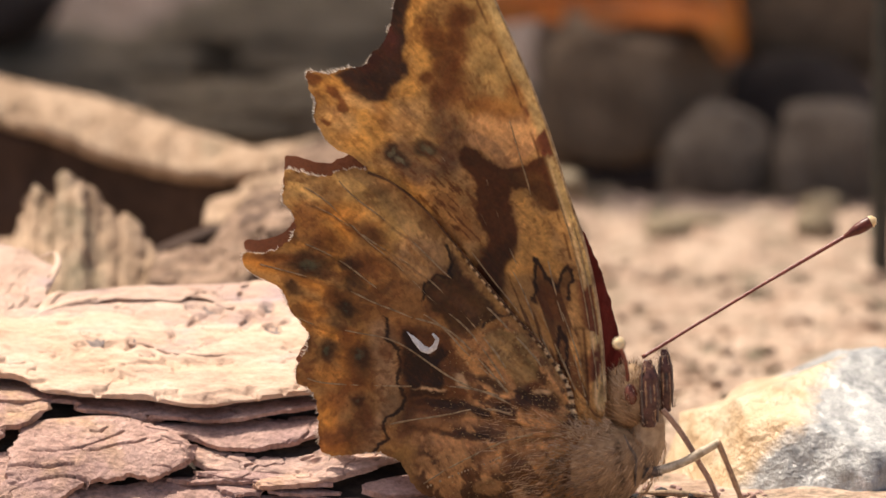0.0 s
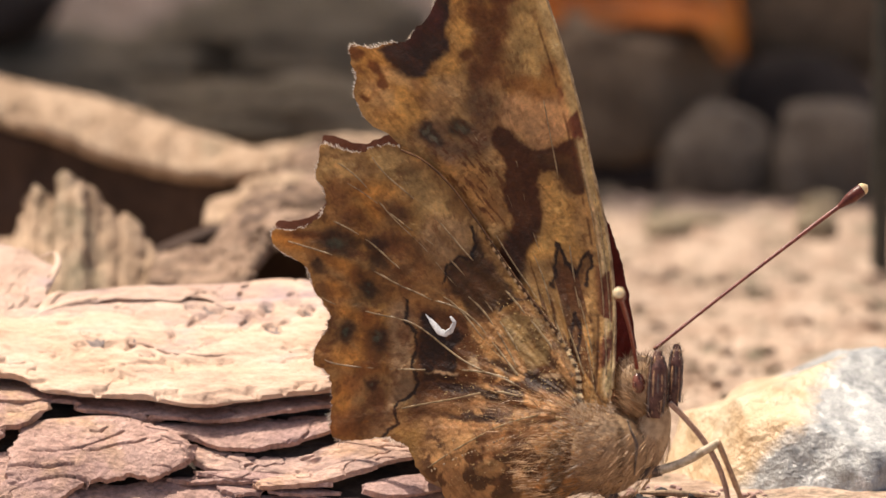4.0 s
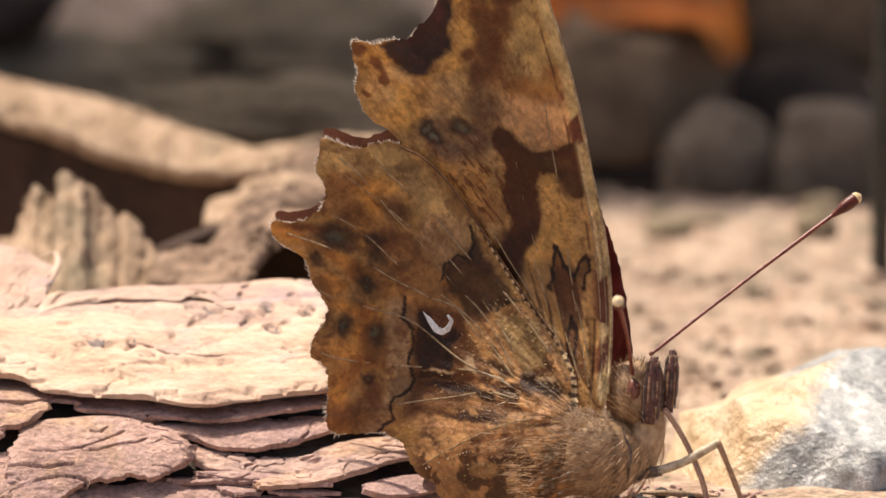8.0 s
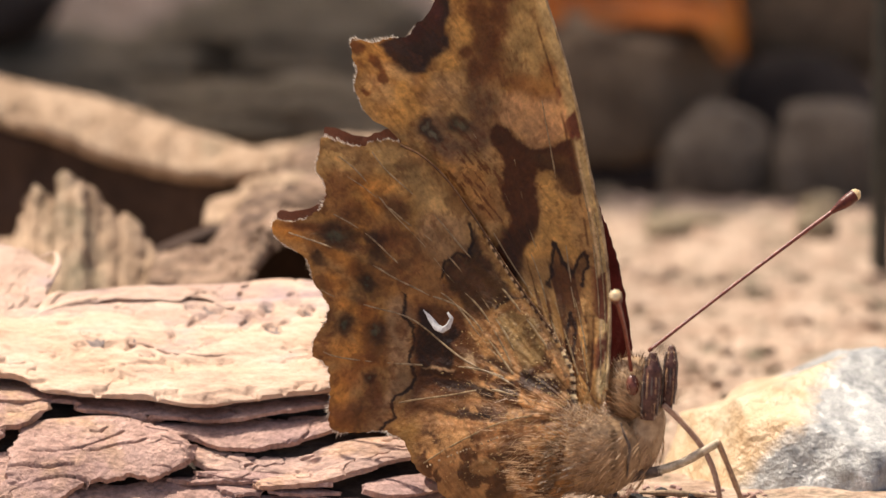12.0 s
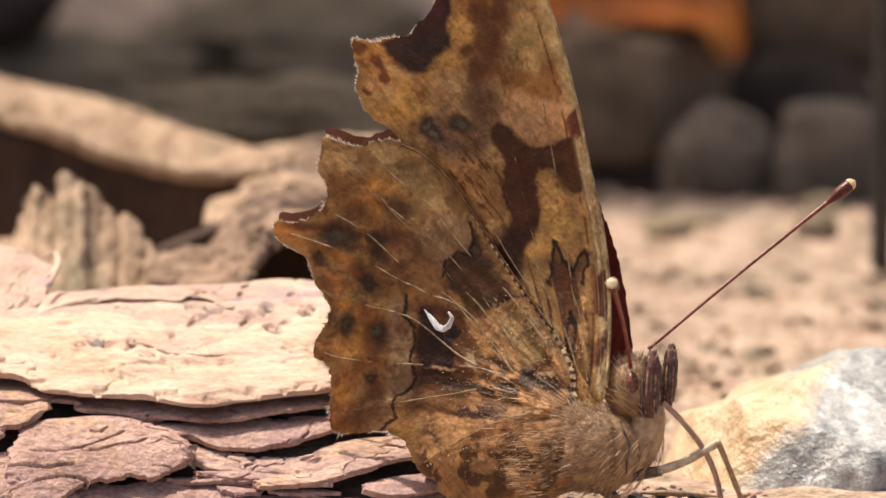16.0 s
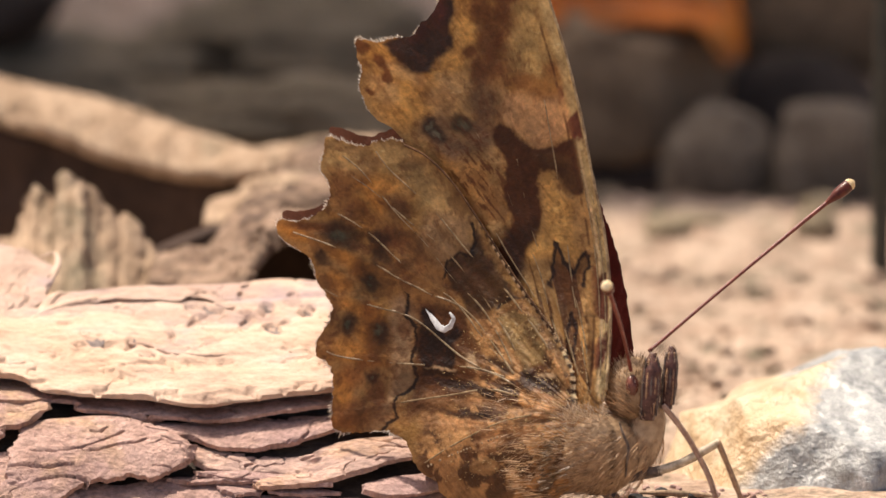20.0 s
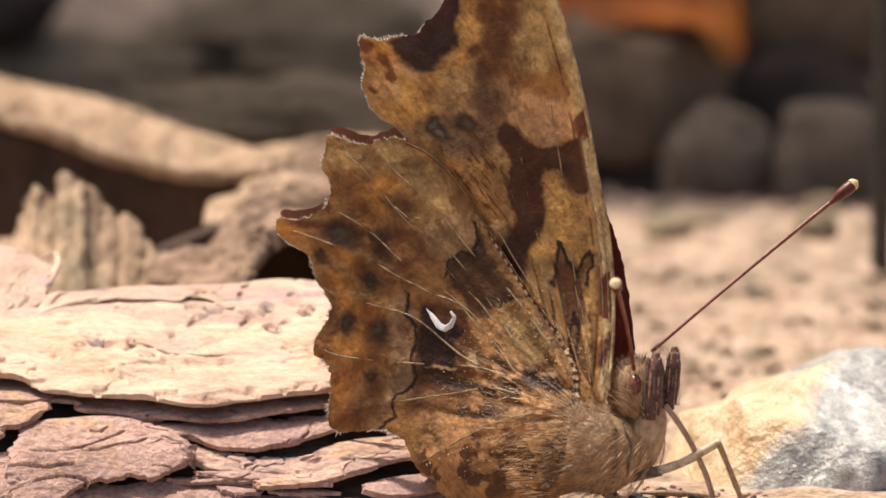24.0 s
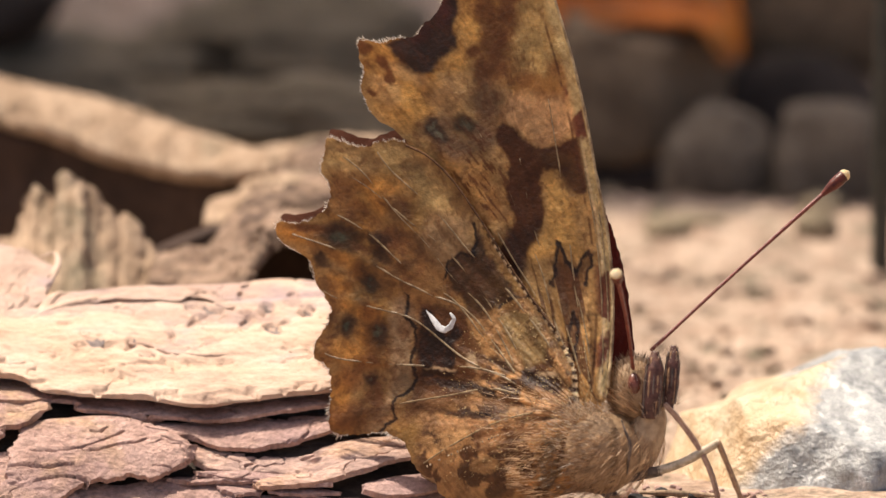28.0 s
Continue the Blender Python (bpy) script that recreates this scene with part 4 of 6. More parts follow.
    # brown clouds
    c = lay(c, BROWN, 0.66 * blots(q, ((-10.03, 11.26, 0.74, 0.58, -20.0), (-12.56, 11.05, 0.49, 0.67, 0.0), (-12.02, 7.86, 0.40, 0.67, 25.0), (-10.51, 9.30, 0.80, 0.73, 0.0), (-11.21, 1.41, 0.46, 1.03, 0.0), (-11.17, 4.18, 0.74, 1.03, 0.0), (-9.76, 4.63, 0.43, 0.42, 0.0), (-14.43, 10.21, 1.85, 0.24, 0.0),), 0.65))
    c = lay(c, (0.19, 0.08, 0.034), 0.42 * smooth_step(0.48, 0.62, fbm(warped(p, 0.8, 0.8, 67), 0.8, 51, 5)))
    # dark middle band with its sinuous edge
    c = lay(c, BROWN, 0.85 * inside(q, [(-9.00, 6.14), (-7.20, 5.84), (-5.70, 5.39), (-4.80, 3.59), (-5.40, 2.69), (-4.80, 1.49), (-7.20, 0.28), (-9.61, 0.12), (-9.16, 1.47), (-8.94, 3.58)], 0.3))
    c = lay(c, (0.045, 0.022, 0.012), 0.96 * inside(r, [(-8.85, 5.84), (-8.34, 5.63), (-7.50, 4.43), (-7.02, 4.94), (-6.66, 4.49), (-7.11, 3.83), (-7.08, 2.69), (-8.64, 2.50), (-9.06, 3.52), (-8.94, 4.49)], 0.16))
    c = lay(c, DARK, 0.78 * inside(r, [(-7.56, 7.80), (-7.20, 8.55), (-6.24, 8.70), (-5.85, 10.35), (-5.64, 9.00), (-5.04, 8.40), (-4.14, 6.90), (-3.96, 6.30), (-4.74, 5.97), (-5.64, 5.33), (-6.21, 5.51), (-6.66, 6.29), (-7.26, 6.83)], 0.16))
    c = lay(c, (0.22, 0.13, 0.07), 0.7 * blots(r, ((-6.66, 7.74, 0.49, 0.42, 0.0), (-5.70, 7.20, 0.56, 0.36, -30.0), (-5.10, 6.60, 0.43, 0.24, 0.0),), 0.6))
    d, _ = seg_distance(r, [(-9.61, 6.59), (-9.55, 5.84), (-9.67, 5.33), (-9.15, 4.73), (-9.09, 3.82), (-9.31, 2.98), (-9.06, 2.14), (-9.22, 1.59), (-10.15, 1.14), (-10.30, 0.57), (-10.03, 0.02), (-10.63, -0.28), (-10.87, -0.76)])
    c = lay(c, (0.03, 0.014, 0.01), 0.9 * (1 - smooth_step(0.04, 0.13, d)))
    d, _ = seg_distance(r, [(-7.65, 7.44), (-7.44, 8.34), (-6.75, 8.76), (-6.12, 8.55), (-5.97, 9.45), (-6.15, 10.26)])
    c = lay(c, (0.03, 0.014, 0.01), 0.9 * (1 - smooth_step(0.05, 0.14, d)))
    d, _ = seg_distance(r, [(-4.74, 5.85), (-4.20, 6.24), (-3.30, 6.36), (-3.06, 6.84)])
    c = lay(c, (0.03, 0.014, 0.01), 0.9 * (1 - smooth_step(0.04, 0.13, d)))
    d, _ = seg_distance(r, [(-6.00, -0.17), (-5.64, -0.92), (-6.00, -1.52), (-5.70, -1.82), (-5.04, -1.52)])
    c = lay(c, (0.03, 0.014, 0.01), 0.9 * (1 - smooth_step(0.04, 0.11, d)))
    d, _ = seg_distance(r, [(-7.50, -3.34), (-6.75, -3.94), (-5.70, -3.63), (-4.80, -3.32)])
    c = lay(c, (0.03, 0.014, 0.01), 0.9 * (1 - smooth_step(0.04, 0.11, d)))
    # golden base with dark blotches between the veins
    base = inside(q, [(-6.30, 5.39), (-4.80, 5.55), (-3.30, 6.30), (-1.20, 3.00), (-0.01, 0.01), (-1.20, -4.26), (-8.40, -4.31), (-9.16, -1.84), (-8.70, 0.27), (-6.30, 1.18), (-5.40, 2.69)], 0.5)
    c = lay(c, (0.68, 0.43, 0.22), 0.9 * base)
    c = lay(c, (0.12, 0.052, 0.024), 0.8 * base * smooth_step(0.46, 0.56, fbm(warped(p, 0.5, 0.5, 62), 0.8, 61)))
    c = lay(c, (0.70, 0.45, 0.22), 0.9 * inside(r, [(-6.42, 5.21), (-5.70, 5.15), (-5.04, 3.89), (-4.68, 2.93), (-5.22, 3.11), (-5.94, 4.01)], 0.14))
    c = lay(c, (0.46, 0.34, 0.17), 0.92 * inside(r, [(-4.80, 5.22), (-4.05, 5.70), (-2.82, 5.46), (-2.34, 4.20), (-2.22, 2.94), (-3.30, 2.34), (-4.02, 3.72)], 0.14))
    c = lay(c, (0.64, 0.40, 0.22), 0.75 * blots(q, ((-7.20, -0.26, 1.85, 0.45, -6.0), (-5.70, 0.83, 1.55, 0.24, -8.0), (-2.55, -0.15, 1.85, 0.79, 0.0), (-5.25, -1.28, 0.68, 0.55, 0.0), (-8.10, 1.03, 0.62, 0.36, 0.0), (-1.95, 1.20, 0.68, 0.48, 0.0),), 0.6))
    c = lay(c, DARK, 0.85 * blots(r, ((-3.12, 1.92, 0.53, 0.67, 0.0), (-2.04, 1.74, 0.80, 0.55, 0.0), (-4.50, 2.75, 0.68, 0.30, -35.0), (-5.70, 1.49, 1.05, 0.24, -25.0), (-7.20, 1.78, 1.36, 0.24, -8.0), (-4.20, 1.49, 0.49, 0.48, 0.0), (-6.30, 0.13, 1.55, 0.18, -6.0), (-7.95, 2.38, 0.93, 0.21, 0.0),), 0.4))
    c = lay(c, (0.86, 0.68, 0.46), 0.8 * blots(r, ((-2.25, 2.28, 0.46, 0.15, 0.0), (-6.15, 2.99, 0.43, 0.24, -45.0), (-7.65, 2.62, 0.80, 0.09, -5.0),), 0.5))
    # eye spots of the outer border
    spots = ((-13.07, 9.75, 1.17, 0.70, -8.0), (-10.96, 8.76, 0.53, 0.61, 0.0), (-11.17, 9.66, 0.56, 0.36, -20.0), (-14.07, 8.52, 0.40, 0.39, 0.0), (-11.57, 7.19, 0.49, 0.52, 0.0), (-12.71, 5.02, 0.43, 0.58, 0.0), (-11.02, 4.60, 0.56, 0.64, 0.0), (-11.42, 2.13, 0.34, 0.30, 0.0),)
    c = lay(c, (0.06, 0.032, 0.022), 0.78 * blots(warped(p, 0.3, 0.5, 99), spots, 0.55))
    c = lay(c, (0.17, 0.19, 0.14), 0.85 * blots(r, [(x - 0.05, y, a * 0.42, b * 0.45, t) for x, y, a, b, t in spots[:1] + spots[4:]], 0.5) * smooth_step(0.35, 0.5, fbm(p, 0.25, 91)))
    # chequered front edge
    d, s = seg_distance(p, HIND_EDGE[:7])
    cheq = smooth_step(0.35, 0.65, 0.5 + 0.5 * np.sin(s * 13.0 + 2.0 * fbm(p, 0.8, 95)))
    near = (1 - smooth_step(0.13, 0.2, d)) * smooth_step(11.5, 9.0, p[:, 1])
    c = lay(c, (0.05, 0.025, 0.015), 0.85 * near * (1 - cheq))
    c = lay(c, (0.92, 0.76, 0.52), 0.9 * near * cheq * smooth_step(0.36, 0.46, fbm(p, 0.9, 97)))
    return finish(p, c, 71, 0.35 * smooth_step(0.45, 0.6, fbm(p, 1.6, 92)), 1.1)


def fore_pigment(p):
    q = warped(p, 0.4, 1.2, 13)
    r = warped(p, 0.22, 0.45, 19)
    c = np.tile(np.array((0.62, 0.43, 0.21)), (len(p), 1))
    c = lay(c, ORANGE, 0.4 * smooth_step(0.5, 0.7, fbm(p, 1.8, 24)))
    # olive front field, rust below it, flesh-coloured field over the dark patch
    c = lay(c, (0.54, 0.41, 0.21), 0.85 * inside(q, [(-4.20, 24.60), (-2.40, 24.59), (-1.21, 19.19), (-1.20, 17.69), (-4.20, 18.30), (-4.50, 21.00)], 0.5))
    c = lay(c, (0.40, 0.20, 0.08), 0.6 * blots(q, ((-3.30, 17.76, 2.16, 0.52, -8.0), (-4.80, 18.61, 0.93, 0.61, 0.0), (-1.65, 18.29, 0.62, 0.61, 0.0), (-9.00, 17.12, 0.62, 0.36, 0.0),), 0.7))
    c = lay(c, (0.78, 0.52, 0.30), 0.9 * inside(q, [(-4.50, 17.11), (-1.20, 17.24), (-0.55, 15.74), (-1.20, 14.70), (-2.70, 14.34), (-3.75, 15.15), (-4.65, 15.76)], 0.4))
    # orange glow of sun through the membrane, laid into the pigment
    c = lay(c, (0.92, 0.59, 0.23), 0.85 * blots(q, ((-9.45, 16.97, 1.61, 0.79, -35.0), (-10.21, 16.37, 1.24, 0.61, -30.0), (-6.24, 20.86, 0.68, 1.33, 5.0), (-7.20, 18.92, 0.80, 0.61, 30.0), (-6.45, 23.11, 0.80, 1.21, 0.0),), 0.6))
    c = lay(c, (0.80, 0.57, 0.31), 0.8 * blots(q, ((-9.76, 18.33, 1.24, 0.39, -20.0), (-7.35, 17.27, 1.11, 0.97, 0.0), (-7.50, 16.36, 0.74, 0.48, 0.0), (-10.81, 17.43, 0.80, 0.61, -40.0),), 0.6))
    c = lay(c, (0.52, 0.36, 0.19), 0.7 * inside(q, [(-8.40, 14.71), (-5.70, 15.31), (-4.50, 13.50), (-4.41, 11.70), (-4.20, 10.65), (-4.80, 9.00), (-5.70, 9.30), (-7.20, 11.71)], 0.5))
    c = lay(c, (0.66, 0.39, 0.15), 0.7 * blots(q, ((-6.00, 12.31, 0.80, 1.39, 20.0), (-5.10, 11.40, 0.49, 0.91, 0.0), (-7.20, 13.51, 0.93, 0.67, -40.0),), 0.6))
    # brown clouds along the middle
    c = lay(c, BROWN, 0.85 * blots(q, ((-5.16, 19.96, 0.74, 1.52, 0.0), (-5.70, 21.61, 0.62, 1.21, 10.0), (-4.65, 21.30, 0.68, 0.91, 0.0), (-5.70, 18.46, 0.56, 0.73, 0.0), (-6.15, 19.36, 0.43, 0.42, 0.0), (-4.35, 22.50, 0.80, 0.73, 0.0),), 0.55))
    c = lay(c, (0.30, 0.20, 0.135), 0.8 * blots(q, ((-5.46, 16.66, 0.80, 1.33, 0.0), (-5.70, 14.86, 0.93, 0.91, 0.0), (-7.20, 14.56, 1.24, 0.61, -25.0), (-8.10, 15.46, 0.93, 0.67, 0.0),), 0.6))
    c = lay(c, (0.22, 0.085, 0.035), 0.32 * smooth_step(0.50, 0.64, fbm(warped(p, 0.9, 0.9, 61), 0.9, 54, 5)))
    # sooty margin of the tip
    c = lay(c, (0.058, 0.034, 0.034), 0.96 * inside(r, [(-10.93, 19.89), (-10.21, 20.25), (-9.36, 20.49), (-8.70, 21.63), (-8.25, 24.02), (-7.20, 26.42), (-6.45, 25.21), (-6.96, 22.82), (-7.32, 20.57), (-7.14, 19.70), (-8.04, 19.10), (-8.52, 18.32), (-9.15, 18.29), (-10.03, 18.75), (-10.39, 19.35)], 0.18))
    c = lay(c, (0.17, 0.06, 0.055), 0.6 * blots(q, ((-8.85, 20.43, 0.62, 0.42, 30.0), (-7.95, 21.62, 0.43, 0.91, 0.0),), 0.6))
    c = lay(c, (0.21, 0.085, 0.035), 0.85 * blots(r, ((-10.99, 18.87, 0.25, 0.61, 35.0), (-10.69, 18.27, 0.28, 0.48, 20.0), (-12.02, 19.78, 0.49, 0.27, -35.0), (-11.56, 17.43, 0.37, 0.15, -30.0),), 0.4))
    # great dark patch
    c = lay(c, (0.135, 0.052, 0.02), 0.96 * inside(r, [(-5.10, 15.19), (-4.68, 15.58), (-4.05, 15.48), (-3.60, 14.82), (-2.70, 14.25), (-1.65, 14.40), (-0.90, 15.00), (-0.19, 15.23), (0.05, 13.20), (-0.30, 11.85), (-0.84, 11.70), (-1.65, 13.05), (-2.55, 13.20), (-2.67, 12.30), (-2.34, 11.04), (-2.70, 9.60), (-3.30, 8.70), (-3.30, 7.86), (-4.02, 7.14), (-4.68, 7.68), (-4.80, 8.64), (-4.32, 9.60), (-4.02, 10.65), (-4.41, 11.70), (-4.32, 13.50), (-4.80, 14.35)], 0.13))
    c = lay(c, (0.06, 0.028, 0.018), 0.8 * inside(q, [(-4.41, 10.20), (-2.85, 9.90), (-3.30, 7.80), (-4.05, 7.05), (-4.74, 7.74), (-4.80, 8.70)], 0.4))
    c = lay(c, (0.22, 0.125, 0.055), 0.6 * blots(q, ((-1.65, 13.65, 1.05, 0.42, -15.0), (-0.90, 12.45, 0.49, 0.73, 0.0),), 0.5))
    c = lay(c, (0.80, 0.53, 0.22), 0.92 * inside(q, [(-2.46, 12.75), (-1.92, 12.96), (-1.20, 11.70), (-0.84, 10.20), (-0.39, 9.06), (-0.72, 8.22), (-1.20, 9.00), (-1.80, 9.48), (-2.25, 9.00), (-3.00, 8.04), (-3.18, 8.64), (-2.52, 10.08), (-2.31, 11.40)], 0.25))
    c = lay(c, (0.60, 0.41, 0.2), 0.8 * inside(q, [(-0.84, 11.70), (0.05, 11.85), (0.29, 9.00), (-0.30, 8.85), (-0.75, 10.20)], 0.25))
    # streaked root with its zigzag marks
    low = inside(q, [(-3.30, 8.10), (0.89, 8.70), (1.34, 0.01), (-1.20, 0.00), (-2.40, 4.20)], 0.6)
    c = lay(c, (0.60, 0.40, 0.19), 0.7 * low)
    streak = fbm(np.column_stack([p[:, 0] + 0.22 * p[:, 1], p[:, 1] * 0.12]), 0.45, 81)
    c = lay(c, (0.14, 0.062, 0.028), 0.8 * low * smooth_step(0.50, 0.58, streak))
    c = lay(c, (0.19, 0.085, 0.035), 0.6 * inside(r, [(-1.86, 7.20), (-1.62, 9.24), (-1.20, 8.10), (-0.72, 7.50), (-0.12, 8.82), (0.06, 8.10), (-0.30, 6.60), (-0.90, 5.85), (-1.50, 6.30)], 0.12))
    d, _ = seg_distance(r, [(-1.65, 9.30), (-1.86, 8.10), (-1.98, 7.05)])
    c = lay(c, (0.04, 0.018, 0.012), 0.95 * (1 - smooth_step(0.05, 0.15, d)))
    d, _ = seg_distance(r, [(-1.62, 9.24), (-1.20, 8.16), (-0.78, 7.50)])
    c = lay(c, (0.04, 0.018, 0.012), 0.95 * (1 - smooth_step(0.05, 0.15, d)))
    d, _ = seg_distance(r, [(-0.78, 7.50), (-0.42, 8.34), (-0.09, 8.79), (-0.00, 8.10), (-0.24, 7.05)])
    c = lay(c, (0.04, 0.018, 0.012), 0.95 * (1 - smooth_step(0.05, 0.15, d)))
    d, _ = seg_distance(r, [(-0.84, 5.52), (-0.57, 4.50), (-0.84, 3.00), (-1.11, 3.54), (-1.05, 4.80), (-0.84, 5.52)])
    c = lay(c, (0.04, 0.018, 0.012), 0.95 * (1 - smooth_step(0.05, 0.15, d)))
    # grey eye spots
    c = lay(c, (0.05, 0.035, 0.03), 0.8 * blots(r, ((-6.66, 15.58, 0.68, 0.45, -20.0), (-8.16, 15.13, 0.68, 0.39, -40.0), (-8.46, 15.56, 0.37, 0.48, 0.0),), 0.45))
    c = lay(c, (0.25, 0.25, 0.19), 0.8 * blots(r, ((-6.60, 15.55, 0.34, 0.24, -20.0), (-8.04, 15.01, 0.28, 0.12, -40.0), (-8.40, 15.47, 0.15, 0.24, 0.0),), 0.4))
    # front edge: pale strip with dashes of maroon and brown
    d, s = seg_distance(p, FORE_EDGE)
    c = lay(c, (0.66, 0.55, 0.33), 0.9 * (1 - smooth_step(0.3, 0.75, d)))
    dash = smooth_step(0.5, 0.58, fbm(np.column_stack([s * 0.55, d * 0.7]), 1.0, 5, 4))
    c = lay(c, (0.20, 0.06, 0.04), 0.9 * (1 - smooth_step(0.5, 1.1, d)) * smooth_step(0.08, 0.16, d) * dash)
    c = lay(c, (0.14, 0.06, 0.03), 0.7 * (1 - smooth_step(0.03, 0.09, np.abs(d - 0.85))) * smooth_step(0.35, 0.5, fbm(np.column_stack([s, s * 0]), 1.4, 6)))
    c = lay(c, (0.82, 0.68, 0.46), 0.8 * (1 - smooth_step(0.03, 0.1, np.abs(d - 0.45))) * smooth_step(16, 12, p[:, 1]) * (1 - dash))
    fibre = inside(q, [(-8.10, 14.71), (-5.70, 15.46), (-4.35, 13.50), (-4.05, 10.50), (-4.80, 8.70), (-6.60, 10.20)], 0.8)
    return finish(p, c, 74, 0.3 + 0.7 * fibre, 1.0)

def wing_height(p, veins, lift, lobe):
    """How far the membrane stands out: it slants, and bulges between its veins."""
    d = np.full(len(p), 9.0)
    for line in veins:
        d = np.minimum(d, seg_distance(p, line)[0])
    z = 0.5 * p[:, 0] + 0.1 * p[:, 1] + lift
    z = z + (2.1 if lift > -1 else -0.6) * np.exp(-((p[:, 0] + 1.5) ** 2 + (p[:, 1] + 0.8) ** 2) / 30.0)
    z = z - (0.07 + 0.2 * np.exp(-(p[:, 0] ** 2 + p[:, 1] ** 2) / 36)) * (1 - np.exp(-(d / 0.40) ** 2)) + (fbm(p, 2.0, 5) - 0.5) * 0.14 + (fbm(p, 0.5, 15, 2) - 0.5) * 0.03
    rad, ang = np.hypot(p[:, 0] - 0.3, p[:, 1] + 0.3), np.arctan2(p[:, 1] + 0.3, p[:, 0] - 0.3)
    z = z + (fbm(np.column_stack([ang * 14, rad * 0.5]), 1.0, 44, 3) - 0.5) * 0.22 * smooth_step(0.5, 2.5, rad) * (1 - smooth_step(7.0, 11.0, rad))
    if lobe:
        b = blots(p, ((-4.5, -2.7, 4.5, 2.85, 0.0),), 0.9)
        z = z + b * 1.5
    return z


def wing(name, outline, centre, pigment, veins, lift, lobe=False, rings=100, rim=760, label="", tint=None):
    """A wing as a thin curved membrane that carries its pigment, with its veins as parts."""
    edge = resample(list(outline) + [outline[0]], rim + 1)[:-1]
    tooth = (fbm(np.column_stack([np.arange(rim) * 0.31, np.zeros(rim)]), 1.0, 7) - 0.5) * 0.3
    out = edge - np.array(centre)
    edge = edge + out / np.linalg.norm(out, axis=1)[:, None] * tooth[:, None]
    t = np.linspace(0, 1, rings + 1)[1:]
    g = np.array(centre)[None, None, :] + t[:, None, None] * (edge - np.array(centre))[None, :, :]
    p = np.vstack([np.array([centre]), g.reshape(-1, 2)])
    v = np.column_stack([p, wing_height(p, veins, lift, lobe)])
    faces = [(0, 1 + j, 1 + (j + 1) % rim) for j in range(rim)]
    for i in range(rings - 1):
        a = 1 + i * rim
        faces += [(a + j, a + rim + j, a + rim + (j + 1) % rim, a + (j + 1) % rim) for j in range(rim)]
    ob = part(name, v, faces, wing_scales, butterfly, label)
    col = pigment(p) if tint is None else np.tile(np.array(tint), (len(p), 1)) * (0.7 + 0.6 * fbm(p, 0.8, 3))[:, None]
    at = ob.data.attributes.new("pigment", "FLOAT_COLOR", "POINT")
    at.data.foreach_set("color", np.column_stack([np.clip(col, 0.005, 1), np.ones(len(p))]).ravel())
    return ob, edge


def add_veins(ob, veins, lift, lobe, radius=0.045, count=9, reach=50):
    """Stiff ribs that stand out of the membrane here and sink into it there."""
    for k, line in enumerate(veins[:count]):
        c = resample(line, 120)[10:reach]
        sunk = (fbm(np.column_stack([np.arange(len(c)) * 0.11, np.full(len(c), 3.0 * k)]), 1.0, 31 + k, 3) - 0.62) * 0.34
        c = np.column_stack([c, wing_height(c, veins, lift, lobe) + np.clip(sunk, -0.1, 0.0) * 0.45 - 0.15 * radius])
        v, f = tube(c, [radius * 1.3, radius * 1.15, radius, radius, radius * 0.8], 8, 110, 0.6, radius * 0.25, k, 0.3)
        part("vein", v, f, vein_gold, ob)


def add_fringe(ob, edge, centre, veins, lift, lobe, keep, seed):
    """Short scale hairs along the outer margin."""
    rng = np.random.RandomState(seed)
    roots, ways, lengths = [], [], []
    clump = fbm(np.column_stack([np.arange(2600) * 0.035, np.zeros(2600)]), 1.0, seed + 50, 3)
    for k, p in enumerate(resample(np.vstack([edge, edge[:1]]), 2600, False)):
        if not keep(p) or clump[k] < 0.40:
            continue
        w = p - np.array(centre)
        w = w / np.linalg.norm(w)
        z = wing_height(p[None, :], veins, lift, lobe)[0]
        roots.append(np.array([p[0] - w[0] * 0.05, p[1] - w[1] * 0.05, z]))
        ways.append(np.array([w[0], w[1], 0.3 * w[0]]) + rng.normal(size=3) * 0.35)
        lengths.append(rng.uniform(0.08, 0.20) * (1 + 1.6 * max(0.0, clump[k] - 0.5) / 0.3))
    v, f = strands(roots, ways, lengths, 0.022)
    tagged(part("fringe", v, f, fringe_hair, ob, "pale hair fringe", smooth=False), kind="stuff")


def add_costal_fringe(ob, line, veins, lift, lobe, step, size, dark, seed):
    """A row of small light and dark scales along a wing's front edge."""
    rng = np.random.RandomState(seed)
    c = resample(line, int(np.linalg.norm(np.diff(np.array(line), axis=0), axis=1).sum() / step))
    z = wing_height(c, veins, lift, lobe) + 0.03
    verts, faces, k = [], [], 0
    for i, p in enumerate(c):
        if rng.rand() < dark:
            continue
        v, f = ball((size * rng.uniform(0.35, 0.85), size * rng.uniform(0.35, 0.95), size * 0.16), 5, 8, size * 0.25, size * 0.7, i, 0.2, 0.5)
        way = c[min(i + 1, len(c) - 1)] - c[max(i - 1, 0)]
        a = math.atan2(way[1], way[0]) + rng.uniform(-0.35, 0.35)
        v = v @ np.array([[math.cos(a), math.sin(a), 0.5 * math.cos(a)], [-math.sin(a), math.cos(a), -0.5 * math.sin(a)], [0, 0, 1]])
        verts.append(v + np.array([p[0], p[1], z[i]]))
        faces += [tuple(q + k for q in face) for face in f]
        k += len(v)
    tagged(part("costal_fringe", np.vstack(verts), faces, edge_scale, ob, "row of cream and brown edge scales"), kind="stuff")


